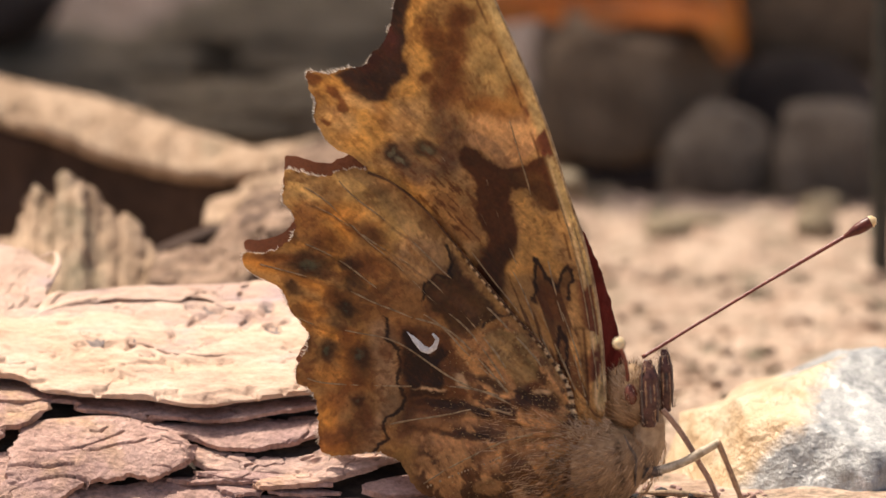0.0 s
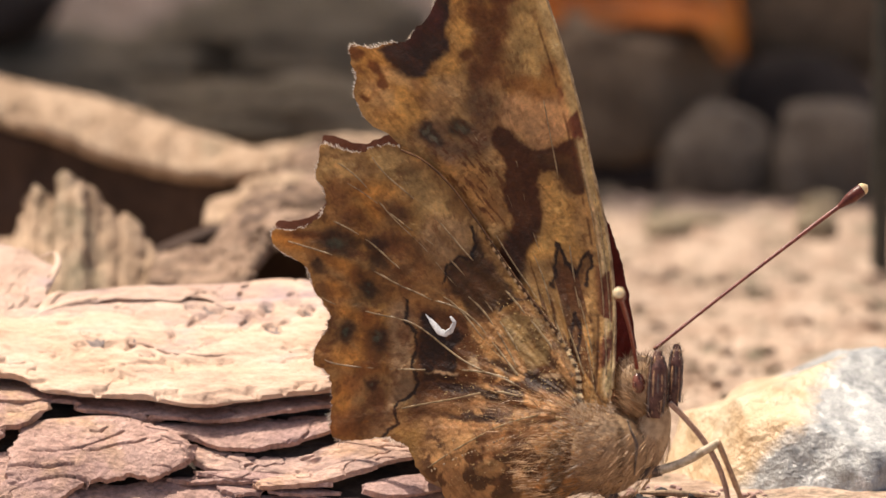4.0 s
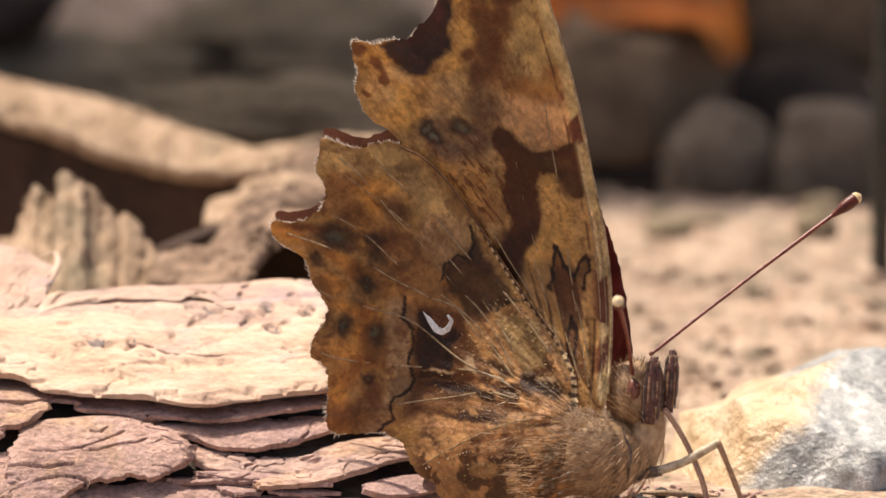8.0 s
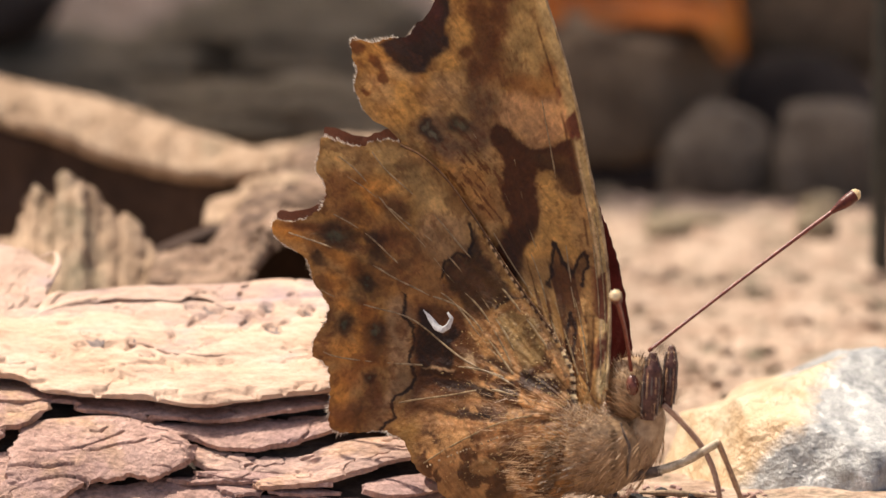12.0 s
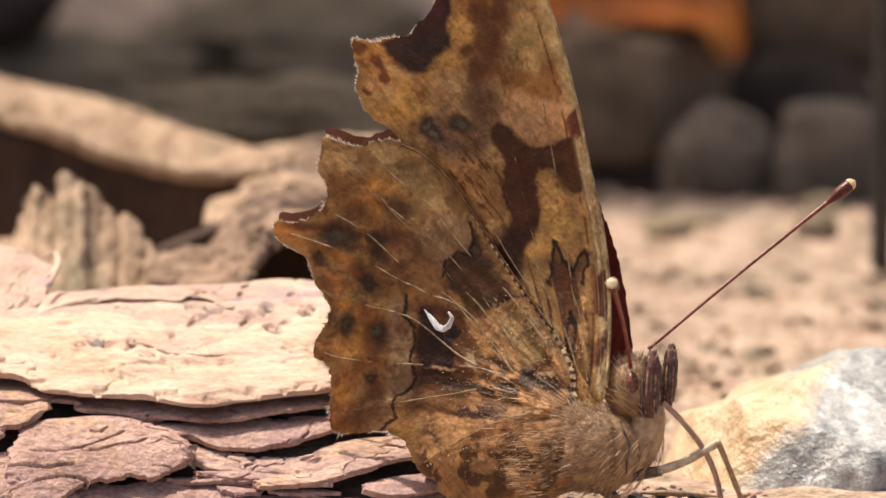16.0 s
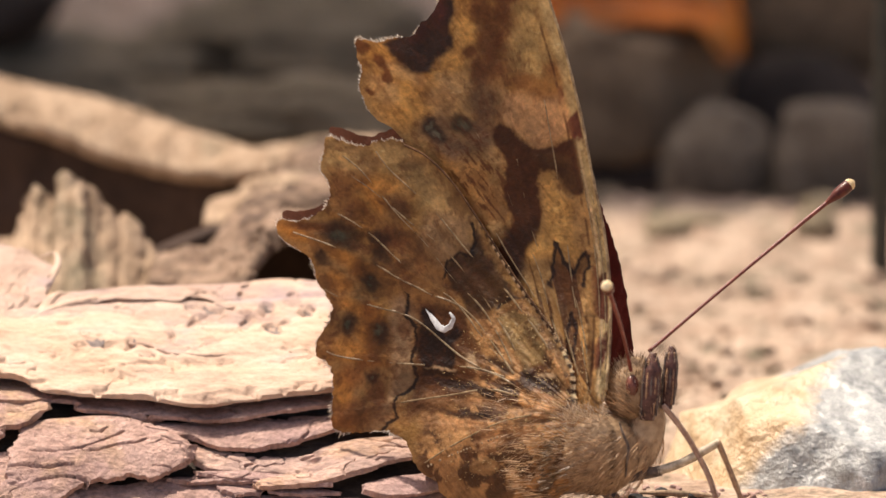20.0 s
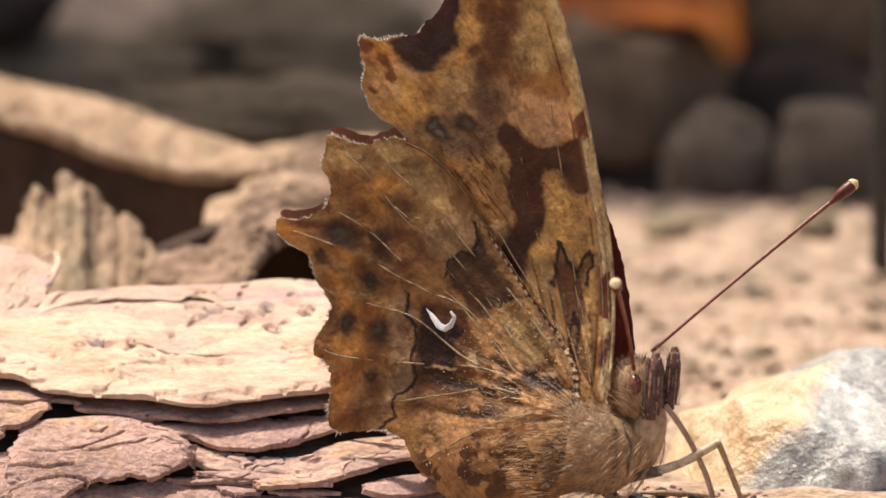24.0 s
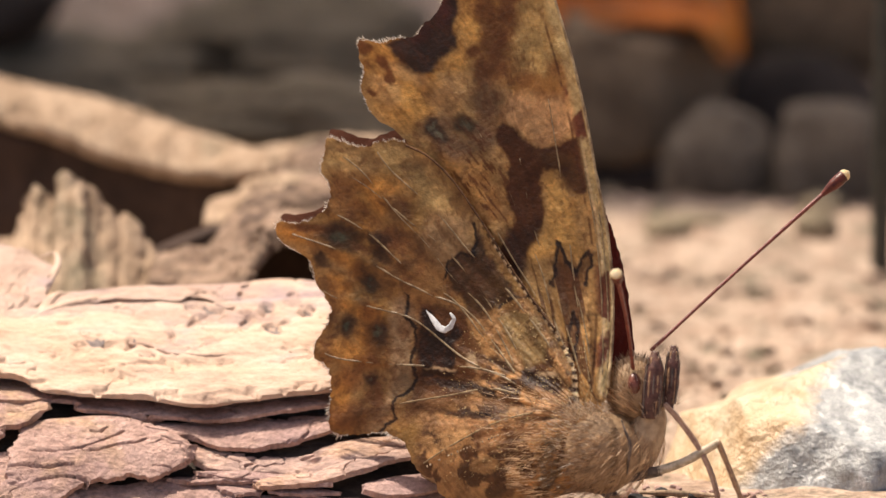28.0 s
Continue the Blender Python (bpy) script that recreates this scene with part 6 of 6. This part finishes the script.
def motions():
    seat = [
        (0.0, pose(-0.082 * MM, -0.108 * MM, 4.533 * MM, 84.68, -5.73, 7.04)),
        (0.5, pose(0.112 * MM, -0.094 * MM, 4.591 * MM, 81.33, -3.49, 7.59)),
        (1.0, pose(0.264 * MM, -0.083 * MM, 4.639 * MM, 78.78, -1.78, 5.84)),
        (1.5, pose(0.343 * MM, -0.066 * MM, 4.714 * MM, 77.11, -0.34, 5.96)),
        (2.0, pose(0.369 * MM, -0.061 * MM, 4.737 * MM, 76.34, 0.26, 4.63)),
        (2.5, pose(0.338 * MM, -0.073 * MM, 4.683 * MM, 76.95, 0.12, 5.26)),
        (3.0, pose(0.308 * MM, -0.048 * MM, 4.791 * MM, 76.11, -0.16, 4.14)),
        (3.5, pose(0.292 * MM, -0.020 * MM, 4.915 * MM, 75.32, -0.25, 3.50)),
        (5.5, pose(0.102 * MM, 0.026 * MM, 5.111 * MM, 75.45, -0.73, 2.41)),
        (6.0, pose(0.014 * MM, 0.022 * MM, 5.096 * MM, 76.19, -0.66, 3.27)),
        (6.5, pose(-0.015 * MM, 0.013 * MM, 5.056 * MM, 76.88, -0.81, 2.76)),
        (7.0, pose(0.002 * MM, 0.002 * MM, 5.008 * MM, 78.01, -1.05, 2.70)),
        (7.5, pose(-0.043 * MM, -0.029 * MM, 4.873 * MM, 78.82, -0.62, 3.41)),
        (8.0, pose(-0.000 * MM, -0.037 * MM, 4.839 * MM, 78.28, 0.40, 2.42)),
        (8.5, pose(0.010 * MM, -0.026 * MM, 4.887 * MM, 77.89, 0.34, 2.27)),
        (9.0, pose(0.048 * MM, -0.016 * MM, 4.933 * MM, 77.11, 0.57, 1.35)),
        (9.5, pose(-0.027 * MM, -0.043 * MM, 4.812 * MM, 79.17, -0.16, 3.03)),
        (10.0, pose(0.038 * MM, -0.035 * MM, 4.847 * MM, 79.06, 0.19, 2.60)),
        (10.5, pose(0.018 * MM, -0.013 * MM, 4.945 * MM, 78.67, -0.36, 2.23)),
        (11.0, pose(-0.046 * MM, 0.006 * MM, 5.026 * MM, 77.66, -0.51, 1.55)),
        (11.5, pose(-0.028 * MM, 0.012 * MM, 5.052 * MM, 77.54, -0.42, 0.94)),
        (12.0, pose(-0.013 * MM, 0.003 * MM, 5.014 * MM, 77.82, -0.18, 1.33)),
        (12.5, pose(0.012 * MM, 0.008 * MM, 5.033 * MM, 77.88, -0.12, 1.34)),
        (14.5, pose(0.056 * MM, 0.010 * MM, 5.043 * MM, 76.58, 0.40, 2.10)),
        (15.0, pose(0.041 * MM, 0.013 * MM, 5.058 * MM, 76.42, 0.40, 1.40)),
        (15.5, pose(0.027 * MM, -0.001 * MM, 4.996 * MM, 77.01, 0.39, 1.79)),
        (16.0, pose(-0.012 * MM, 0.022 * MM, 5.096 * MM, 76.33, -0.14, 0.81)),
        (16.5, pose(0.006 * MM, 0.039 * MM, 5.168 * MM, 75.68, -0.20, 0.74)),
        (17.0, pose(-0.037 * MM, 0.022 * MM, 5.094 * MM, 76.44, -0.19, 0.18)),
        (17.5, pose(0.016 * MM, 0.021 * MM, 5.089 * MM, 76.70, 0.02, 0.46)),
        (18.0, pose(-0.045 * MM, 0.016 * MM, 5.070 * MM, 76.51, -0.14, 0.54)),
        (18.5, pose(0.071 * MM, -0.003 * MM, 4.988 * MM, 77.05, 0.28, 0.77)),
        (19.0, pose(0.052 * MM, -0.005 * MM, 4.977 * MM, 77.18, 0.20, 0.14)),
        (19.5, pose(0.014 * MM, 0.004 * MM, 5.019 * MM, 77.33, -0.22, -0.46)),
        (20.0, pose(0.000 * MM, 0.000 * MM, 5.000 * MM, 77.00, -0.00, 0.00)),
        (20.5, pose(0.035 * MM, 0.031 * MM, 5.134 * MM, 76.47, -0.17, -0.76)),
        (21.0, pose(0.026 * MM, 0.017 * MM, 5.072 * MM, 76.38, 0.63, -1.04)),
        (21.5, pose(0.049 * MM, 0.021 * MM, 5.093 * MM, 76.24, 0.57, -0.59)),
        (23.5, pose(0.057 * MM, 0.008 * MM, 5.036 * MM, 75.95, 1.02, 1.24)),
        (24.0, pose(0.057 * MM, 0.004 * MM, 5.018 * MM, 75.60, 1.27, 1.75)),
        (24.5, pose(0.071 * MM, -0.000 * MM, 4.999 * MM, 76.30, 0.76, 1.01)),
        (25.0, pose(0.064 * MM, 0.001 * MM, 5.002 * MM, 75.83, 1.11, 1.90)),
        (25.5, pose(0.079 * MM, -0.000 * MM, 5.000 * MM, 75.71, 1.12, 1.93)),
        (26.0, pose(0.112 * MM, 0.018 * MM, 5.076 * MM, 74.21, 1.34, -0.14)),
        (26.5, pose(0.040 * MM, 0.003 * MM, 5.011 * MM, 75.02, 0.82, 0.74)),
        (27.0, pose(0.059 * MM, 0.009 * MM, 5.040 * MM, 74.19, 1.29, 1.08)),
        (27.5, pose(0.069 * MM, 0.009 * MM, 5.039 * MM, 74.16, 1.23, 1.02)),
        (28.0, pose(0.041 * MM, 0.007 * MM, 5.029 * MM, 74.47, 0.94, 1.32)),
    ]
    walk(butterfly, seat)
    rest = SEAT
    for ob in legs:
        walk(ob, [(t, m.inverted() @ rest) for t, m in seat])
    walk(far_antenna, [
        (0.0, pose(3.240 * MM, 3.540 * MM, 1.400 * MM, 2.14, -7.22, -16.49)),
        (0.5, pose(3.240 * MM, 3.540 * MM, 1.400 * MM, -1.41, -3.49, -14.68)),
        (1.0, pose(3.240 * MM, 3.540 * MM, 1.400 * MM, -3.30, -0.51, -11.26)),
        (1.5, pose(3.240 * MM, 3.540 * MM, 1.400 * MM, 1.79, -4.64, -7.96)),
        (2.0, pose(3.240 * MM, 3.540 * MM, 1.400 * MM, 4.92, -7.25, -5.41)),
        (2.5, pose(3.240 * MM, 3.540 * MM, 1.400 * MM, 3.31, -5.61, -5.69)),
        (3.0, pose(3.240 * MM, 3.540 * MM, 1.400 * MM, 4.63, -6.76, -4.68)),
        (3.5, pose(3.240 * MM, 3.540 * MM, 1.400 * MM, 2.84, -4.52, -3.66)),
        (5.5, pose(3.240 * MM, 3.540 * MM, 1.400 * MM, 3.55, -4.98, -2.47)),
        (6.0, pose(3.240 * MM, 3.540 * MM, 1.400 * MM, 2.79, -4.56, -4.00)),
        (6.5, pose(3.240 * MM, 3.540 * MM, 1.400 * MM, 0.66, -2.19, -4.00)),
        (7.0, pose(3.240 * MM, 3.540 * MM, 1.400 * MM, -0.04, -1.63, -4.67)),
        (7.5, pose(3.240 * MM, 3.540 * MM, 1.400 * MM, 0.27, -1.76, -4.05)),
        (8.0, pose(3.240 * MM, 3.540 * MM, 1.400 * MM, -0.78, -0.17, -2.93)),
        (8.5, pose(3.240 * MM, 3.540 * MM, 1.400 * MM, -0.21, -0.71, -2.61)),
        (9.0, pose(3.240 * MM, 3.540 * MM, 1.400 * MM, -0.30, -0.10, -1.22)),
        (9.5, pose(3.240 * MM, 3.540 * MM, 1.400 * MM, -0.67, -0.37, -3.14)),
        (10.0, pose(3.240 * MM, 3.540 * MM, 1.400 * MM, -1.54, 0.42, -3.69)),
        (10.5, pose(3.240 * MM, 3.540 * MM, 1.400 * MM, -1.44, 0.52, -3.13)),
        (11.0, pose(3.240 * MM, 3.540 * MM, 1.400 * MM, -0.70, 0.21, -1.69)),
        (11.5, pose(3.240 * MM, 3.540 * MM, 1.400 * MM, -1.45, 1.14, -1.55)),
        (12.0, pose(3.240 * MM, 3.540 * MM, 1.400 * MM, -1.28, 0.34, -3.12)),
        (12.5, pose(3.240 * MM, 3.540 * MM, 1.400 * MM, -1.43, 0.86, -2.21)),
        (14.5, pose(3.240 * MM, 3.540 * MM, 1.400 * MM, 0.27, -1.16, -2.30)),
        (15.0, pose(3.240 * MM, 3.540 * MM, 1.400 * MM, -0.06, -0.35, -1.12)),
        (15.5, pose(3.240 * MM, 3.540 * MM, 1.400 * MM, -0.39, -0.40, -2.33)),
        (16.0, pose(3.240 * MM, 3.540 * MM, 1.400 * MM, 0.05, -0.31, -0.66)),
        (16.5, pose(3.240 * MM, 3.540 * MM, 1.400 * MM, 0.18, -0.42, -0.55)),
        (17.0, pose(3.240 * MM, 3.540 * MM, 1.400 * MM, -0.19, -0.30, -1.43)),
        (17.5, pose(3.240 * MM, 3.540 * MM, 1.400 * MM, -0.76, 0.23, -1.79)),
        (18.0, pose(3.240 * MM, 3.540 * MM, 1.400 * MM, 0.03, -0.31, -0.72)),
        (18.5, pose(3.240 * MM, 3.540 * MM, 1.400 * MM, 0.21, -0.59, -0.91)),
        (19.0, pose(3.240 * MM, 3.540 * MM, 1.400 * MM, -0.46, 0.24, -0.83)),
        (19.5, pose(3.240 * MM, 3.540 * MM, 1.400 * MM, -0.52, 0.54, -0.24)),
        (20.0, pose(3.240 * MM, 3.540 * MM, 1.400 * MM, -0.04, 0.11, 0.17)),
        (20.5, pose(3.240 * MM, 3.540 * MM, 1.400 * MM, -0.70, 0.86, 0.01)),
        (21.0, pose(3.240 * MM, 3.540 * MM, 1.400 * MM, -0.05, 0.45, 1.01)),
        (21.5, pose(3.240 * MM, 3.540 * MM, 1.400 * MM, 0.46, -0.37, 0.54)),
        (23.5, pose(3.240 * MM, 3.540 * MM, 1.400 * MM, 1.78, -1.90, 0.74)),
        (24.0, pose(3.240 * MM, 3.540 * MM, 1.400 * MM, 1.85, -1.97, 0.80)),
        (24.5, pose(3.240 * MM, 3.540 * MM, 1.400 * MM, 0.67, -0.36, 1.22)),
        (25.0, pose(3.240 * MM, 3.540 * MM, 1.400 * MM, 1.51, -1.67, 0.46)),
        (25.5, pose(3.240 * MM, 3.540 * MM, 1.400 * MM, 1.74, -1.72, 1.15)),
        (26.0, pose(3.240 * MM, 3.540 * MM, 1.400 * MM, 1.86, -1.36, 2.58)),
        (26.5, pose(3.240 * MM, 3.540 * MM, 1.400 * MM, 2.10, -1.78, 2.26)),
        (27.0, pose(3.240 * MM, 3.540 * MM, 1.400 * MM, 2.15, -1.67, 2.73)),
        (27.5, pose(3.240 * MM, 3.540 * MM, 1.400 * MM, 2.41, -1.88, 3.08)),
        (28.0, pose(3.240 * MM, 3.540 * MM, 1.400 * MM, 2.28, -1.69, 3.17)),
    ])
    walk(near_antenna, [
        (0.0, pose(2.280 * MM, 2.550 * MM, 2.000 * MM, 9.68, 2.63, 0.48)),
        (0.5, pose(2.280 * MM, 2.550 * MM, 2.000 * MM, 14.62, -0.19, 2.81)),
        (1.0, pose(2.280 * MM, 2.550 * MM, 2.000 * MM, 15.75, 1.06, 2.43)),
        (1.5, pose(2.280 * MM, 2.550 * MM, 2.000 * MM, 11.32, 0.47, 1.90)),
        (2.0, pose(2.280 * MM, 2.550 * MM, 2.000 * MM, 10.04, 2.49, 0.63)),
        (2.5, pose(2.280 * MM, 2.550 * MM, 2.000 * MM, 6.08, 1.83, 0.16)),
        (3.0, pose(2.280 * MM, 2.550 * MM, 2.000 * MM, 5.34, 2.65, -0.46)),
        (3.5, pose(2.280 * MM, 2.550 * MM, 2.000 * MM, 5.24, 0.75, 0.59)),
        (5.5, pose(2.280 * MM, 2.550 * MM, 2.000 * MM, 3.44, 1.85, -0.41)),
        (6.0, pose(2.280 * MM, 2.550 * MM, 2.000 * MM, 6.28, 2.50, -0.17)),
        (6.5, pose(2.280 * MM, 2.550 * MM, 2.000 * MM, 4.02, 1.75, -0.23)),
        (7.0, pose(2.280 * MM, 2.550 * MM, 2.000 * MM, 4.75, 2.66, -0.59)),
        (7.5, pose(2.280 * MM, 2.550 * MM, 2.000 * MM, 4.01, 2.17, -0.48)),
        (8.0, pose(2.280 * MM, 2.550 * MM, 2.000 * MM, 3.20, 1.84, -0.45)),
        (8.5, pose(2.280 * MM, 2.550 * MM, 2.000 * MM, 2.37, 1.91, -0.68)),
        (9.0, pose(2.280 * MM, 2.550 * MM, 2.000 * MM, 2.24, 2.21, -0.88)),
        (9.5, pose(2.280 * MM, 2.550 * MM, 2.000 * MM, 1.62, 1.34, -0.50)),
        (10.0, pose(2.280 * MM, 2.550 * MM, 2.000 * MM, 2.68, 2.13, -0.74)),
        (10.5, pose(2.280 * MM, 2.550 * MM, 2.000 * MM, 0.91, 1.86, -0.97)),
        (11.0, pose(2.280 * MM, 2.550 * MM, 2.000 * MM, -0.40, 1.23, -0.86)),
        (11.5, pose(2.280 * MM, 2.550 * MM, 2.000 * MM, 1.36, 1.91, -0.90)),
        (12.0, pose(2.280 * MM, 2.550 * MM, 2.000 * MM, 2.82, 2.48, -0.92)),
        (12.5, pose(2.280 * MM, 2.550 * MM, 2.000 * MM, 1.47, 1.90, -0.87)),
        (14.5, pose(2.280 * MM, 2.550 * MM, 2.000 * MM, 3.16, 2.61, -0.92)),
        (15.0, pose(2.280 * MM, 2.550 * MM, 2.000 * MM, 2.39, 2.38, -0.95)),
        (15.5, pose(2.280 * MM, 2.550 * MM, 2.000 * MM, 3.97, 2.81, -0.85)),
        (16.0, pose(2.280 * MM, 2.550 * MM, 2.000 * MM, 0.34, 1.60, -0.93)),
        (16.5, pose(2.280 * MM, 2.550 * MM, 2.000 * MM, 1.03, 1.95, -0.99)),
        (17.0, pose(2.280 * MM, 2.550 * MM, 2.000 * MM, 2.71, 2.73, -1.09)),
        (17.5, pose(2.280 * MM, 2.550 * MM, 2.000 * MM, 3.00, 2.57, -0.93)),
        (18.0, pose(2.280 * MM, 2.550 * MM, 2.000 * MM, 1.25, 1.01, -0.37)),
        (18.5, pose(2.280 * MM, 2.550 * MM, 2.000 * MM, 0.53, 0.54, -0.23)),
        (19.0, pose(2.280 * MM, 2.550 * MM, 2.000 * MM, 1.42, 1.52, -0.65)),
        (19.5, pose(2.280 * MM, 2.550 * MM, 2.000 * MM, 0.87, 0.93, -0.40)),
        (20.0, pose(2.280 * MM, 2.550 * MM, 2.000 * MM, -0.35, 0.36, -0.30)),
        (20.5, pose(2.280 * MM, 2.550 * MM, 2.000 * MM, 1.82, 1.61, -0.62)),
        (21.0, pose(2.280 * MM, 2.550 * MM, 2.000 * MM, 1.29, 1.37, -0.58)),
        (21.5, pose(2.280 * MM, 2.550 * MM, 2.000 * MM, 1.68, 1.52, -0.59)),
        (23.5, pose(2.280 * MM, 2.550 * MM, 2.000 * MM, 0.10, 0.63, -0.37)),
        (24.0, pose(2.280 * MM, 2.550 * MM, 2.000 * MM, 0.34, 0.34, -0.14)),
        (24.5, pose(2.280 * MM, 2.550 * MM, 2.000 * MM, -2.03, 1.00, -1.07)),
        (25.0, pose(2.280 * MM, 2.550 * MM, 2.000 * MM, -1.05, 0.97, -0.83)),
        (25.5, pose(2.280 * MM, 2.550 * MM, 2.000 * MM, -1.34, 0.58, -0.64)),
        (26.0, pose(2.280 * MM, 2.550 * MM, 2.000 * MM, -1.12, 1.62, -1.26)),
        (26.5, pose(2.280 * MM, 2.550 * MM, 2.000 * MM, -2.59, 0.73, -1.01)),
        (27.0, pose(2.280 * MM, 2.550 * MM, 2.000 * MM, -1.35, 1.13, -1.00)),
        (27.5, pose(2.280 * MM, 2.550 * MM, 2.000 * MM, -1.32, 1.16, -1.01)),
        (28.0, pose(2.280 * MM, 2.550 * MM, 2.000 * MM, -2.09, 1.06, -1.12)),
    ])
    # lean of the upper and lower tongue from straight down, in degrees
    leans = [
        (0.0, 27.8, 17.8), (0.5, 41.9, 16.9), (1.0, 42.9, 14.9), (1.5, 43.3, 16.3), (2.0, 50.2, 22.2), (2.5, 48.9, 17.9),
        (3.0, 43.9, 14.9), (3.5, 41.0, 18.0), (5.5, 35.7, 18.7), (6.0, 31.6, 14.6), (6.5, 24.6, 14.6), (7.0, 27.4, 15.4),
        (7.5, 25.6, 13.6), (8.0, 29.8, 13.8), (8.5, 26.8, 14.8), (9.0, 31.3, 15.3), (9.5, 28.2, 17.2), (10.0, 36.6, 17.6),
        (10.5, 37.1, 19.1), (11.0, 36.2, 17.2), (11.5, 37.4, 18.4), (12.0, 41.5, 15.5), (12.5, 41.6, 17.6), (14.5, 39.9, 18.9),
        (15.0, 38.1, 19.1), (15.5, 41.0, 21.0), (16.0, 40.7, 17.7), (16.5, 46.6, 16.6), (17.0, 55.8, 14.8), (17.5, 53.9, 14.9),
        (18.0, 57.7, -4.3), (18.5, 30.1, 19.1), (19.0, 49.2, 22.2), (19.5, 41.9, 19.9), (20.0, 35.0, 20.0), (20.5, 39.0, 16.0),
        (21.0, 39.8, 20.8), (21.5, 39.7, 20.7), (23.5, 32.7, 18.7), (24.0, 32.8, 17.8), (24.5, 28.5, 15.5), (25.0, 33.7, 17.7),
        (25.5, 27.7, 16.7), (26.0, 30.3, 17.3), (26.5, 29.6, 18.6), (27.0, 35.0, 17.0), (27.5, 34.0, 22.0), (28.0, 37.6, 17.6),
    ]
    hang = Vector((3.96, 0.70, 1.9)) * MM
    walk(tongue, [(t, Matrix.Translation(hang) @ pose(0, 0, 0, 0, 0, a)) for t, a, b in leans])
    walk(tongue_end, [(t, Matrix.Translation(hang) @ pose(0, 0, 0, 0, 0, a) @ pose(0, -3.4 * MM, 0) @ pose(0, 0, 0, 0, 0, b - a)) for t, a, b in leans])


motions()
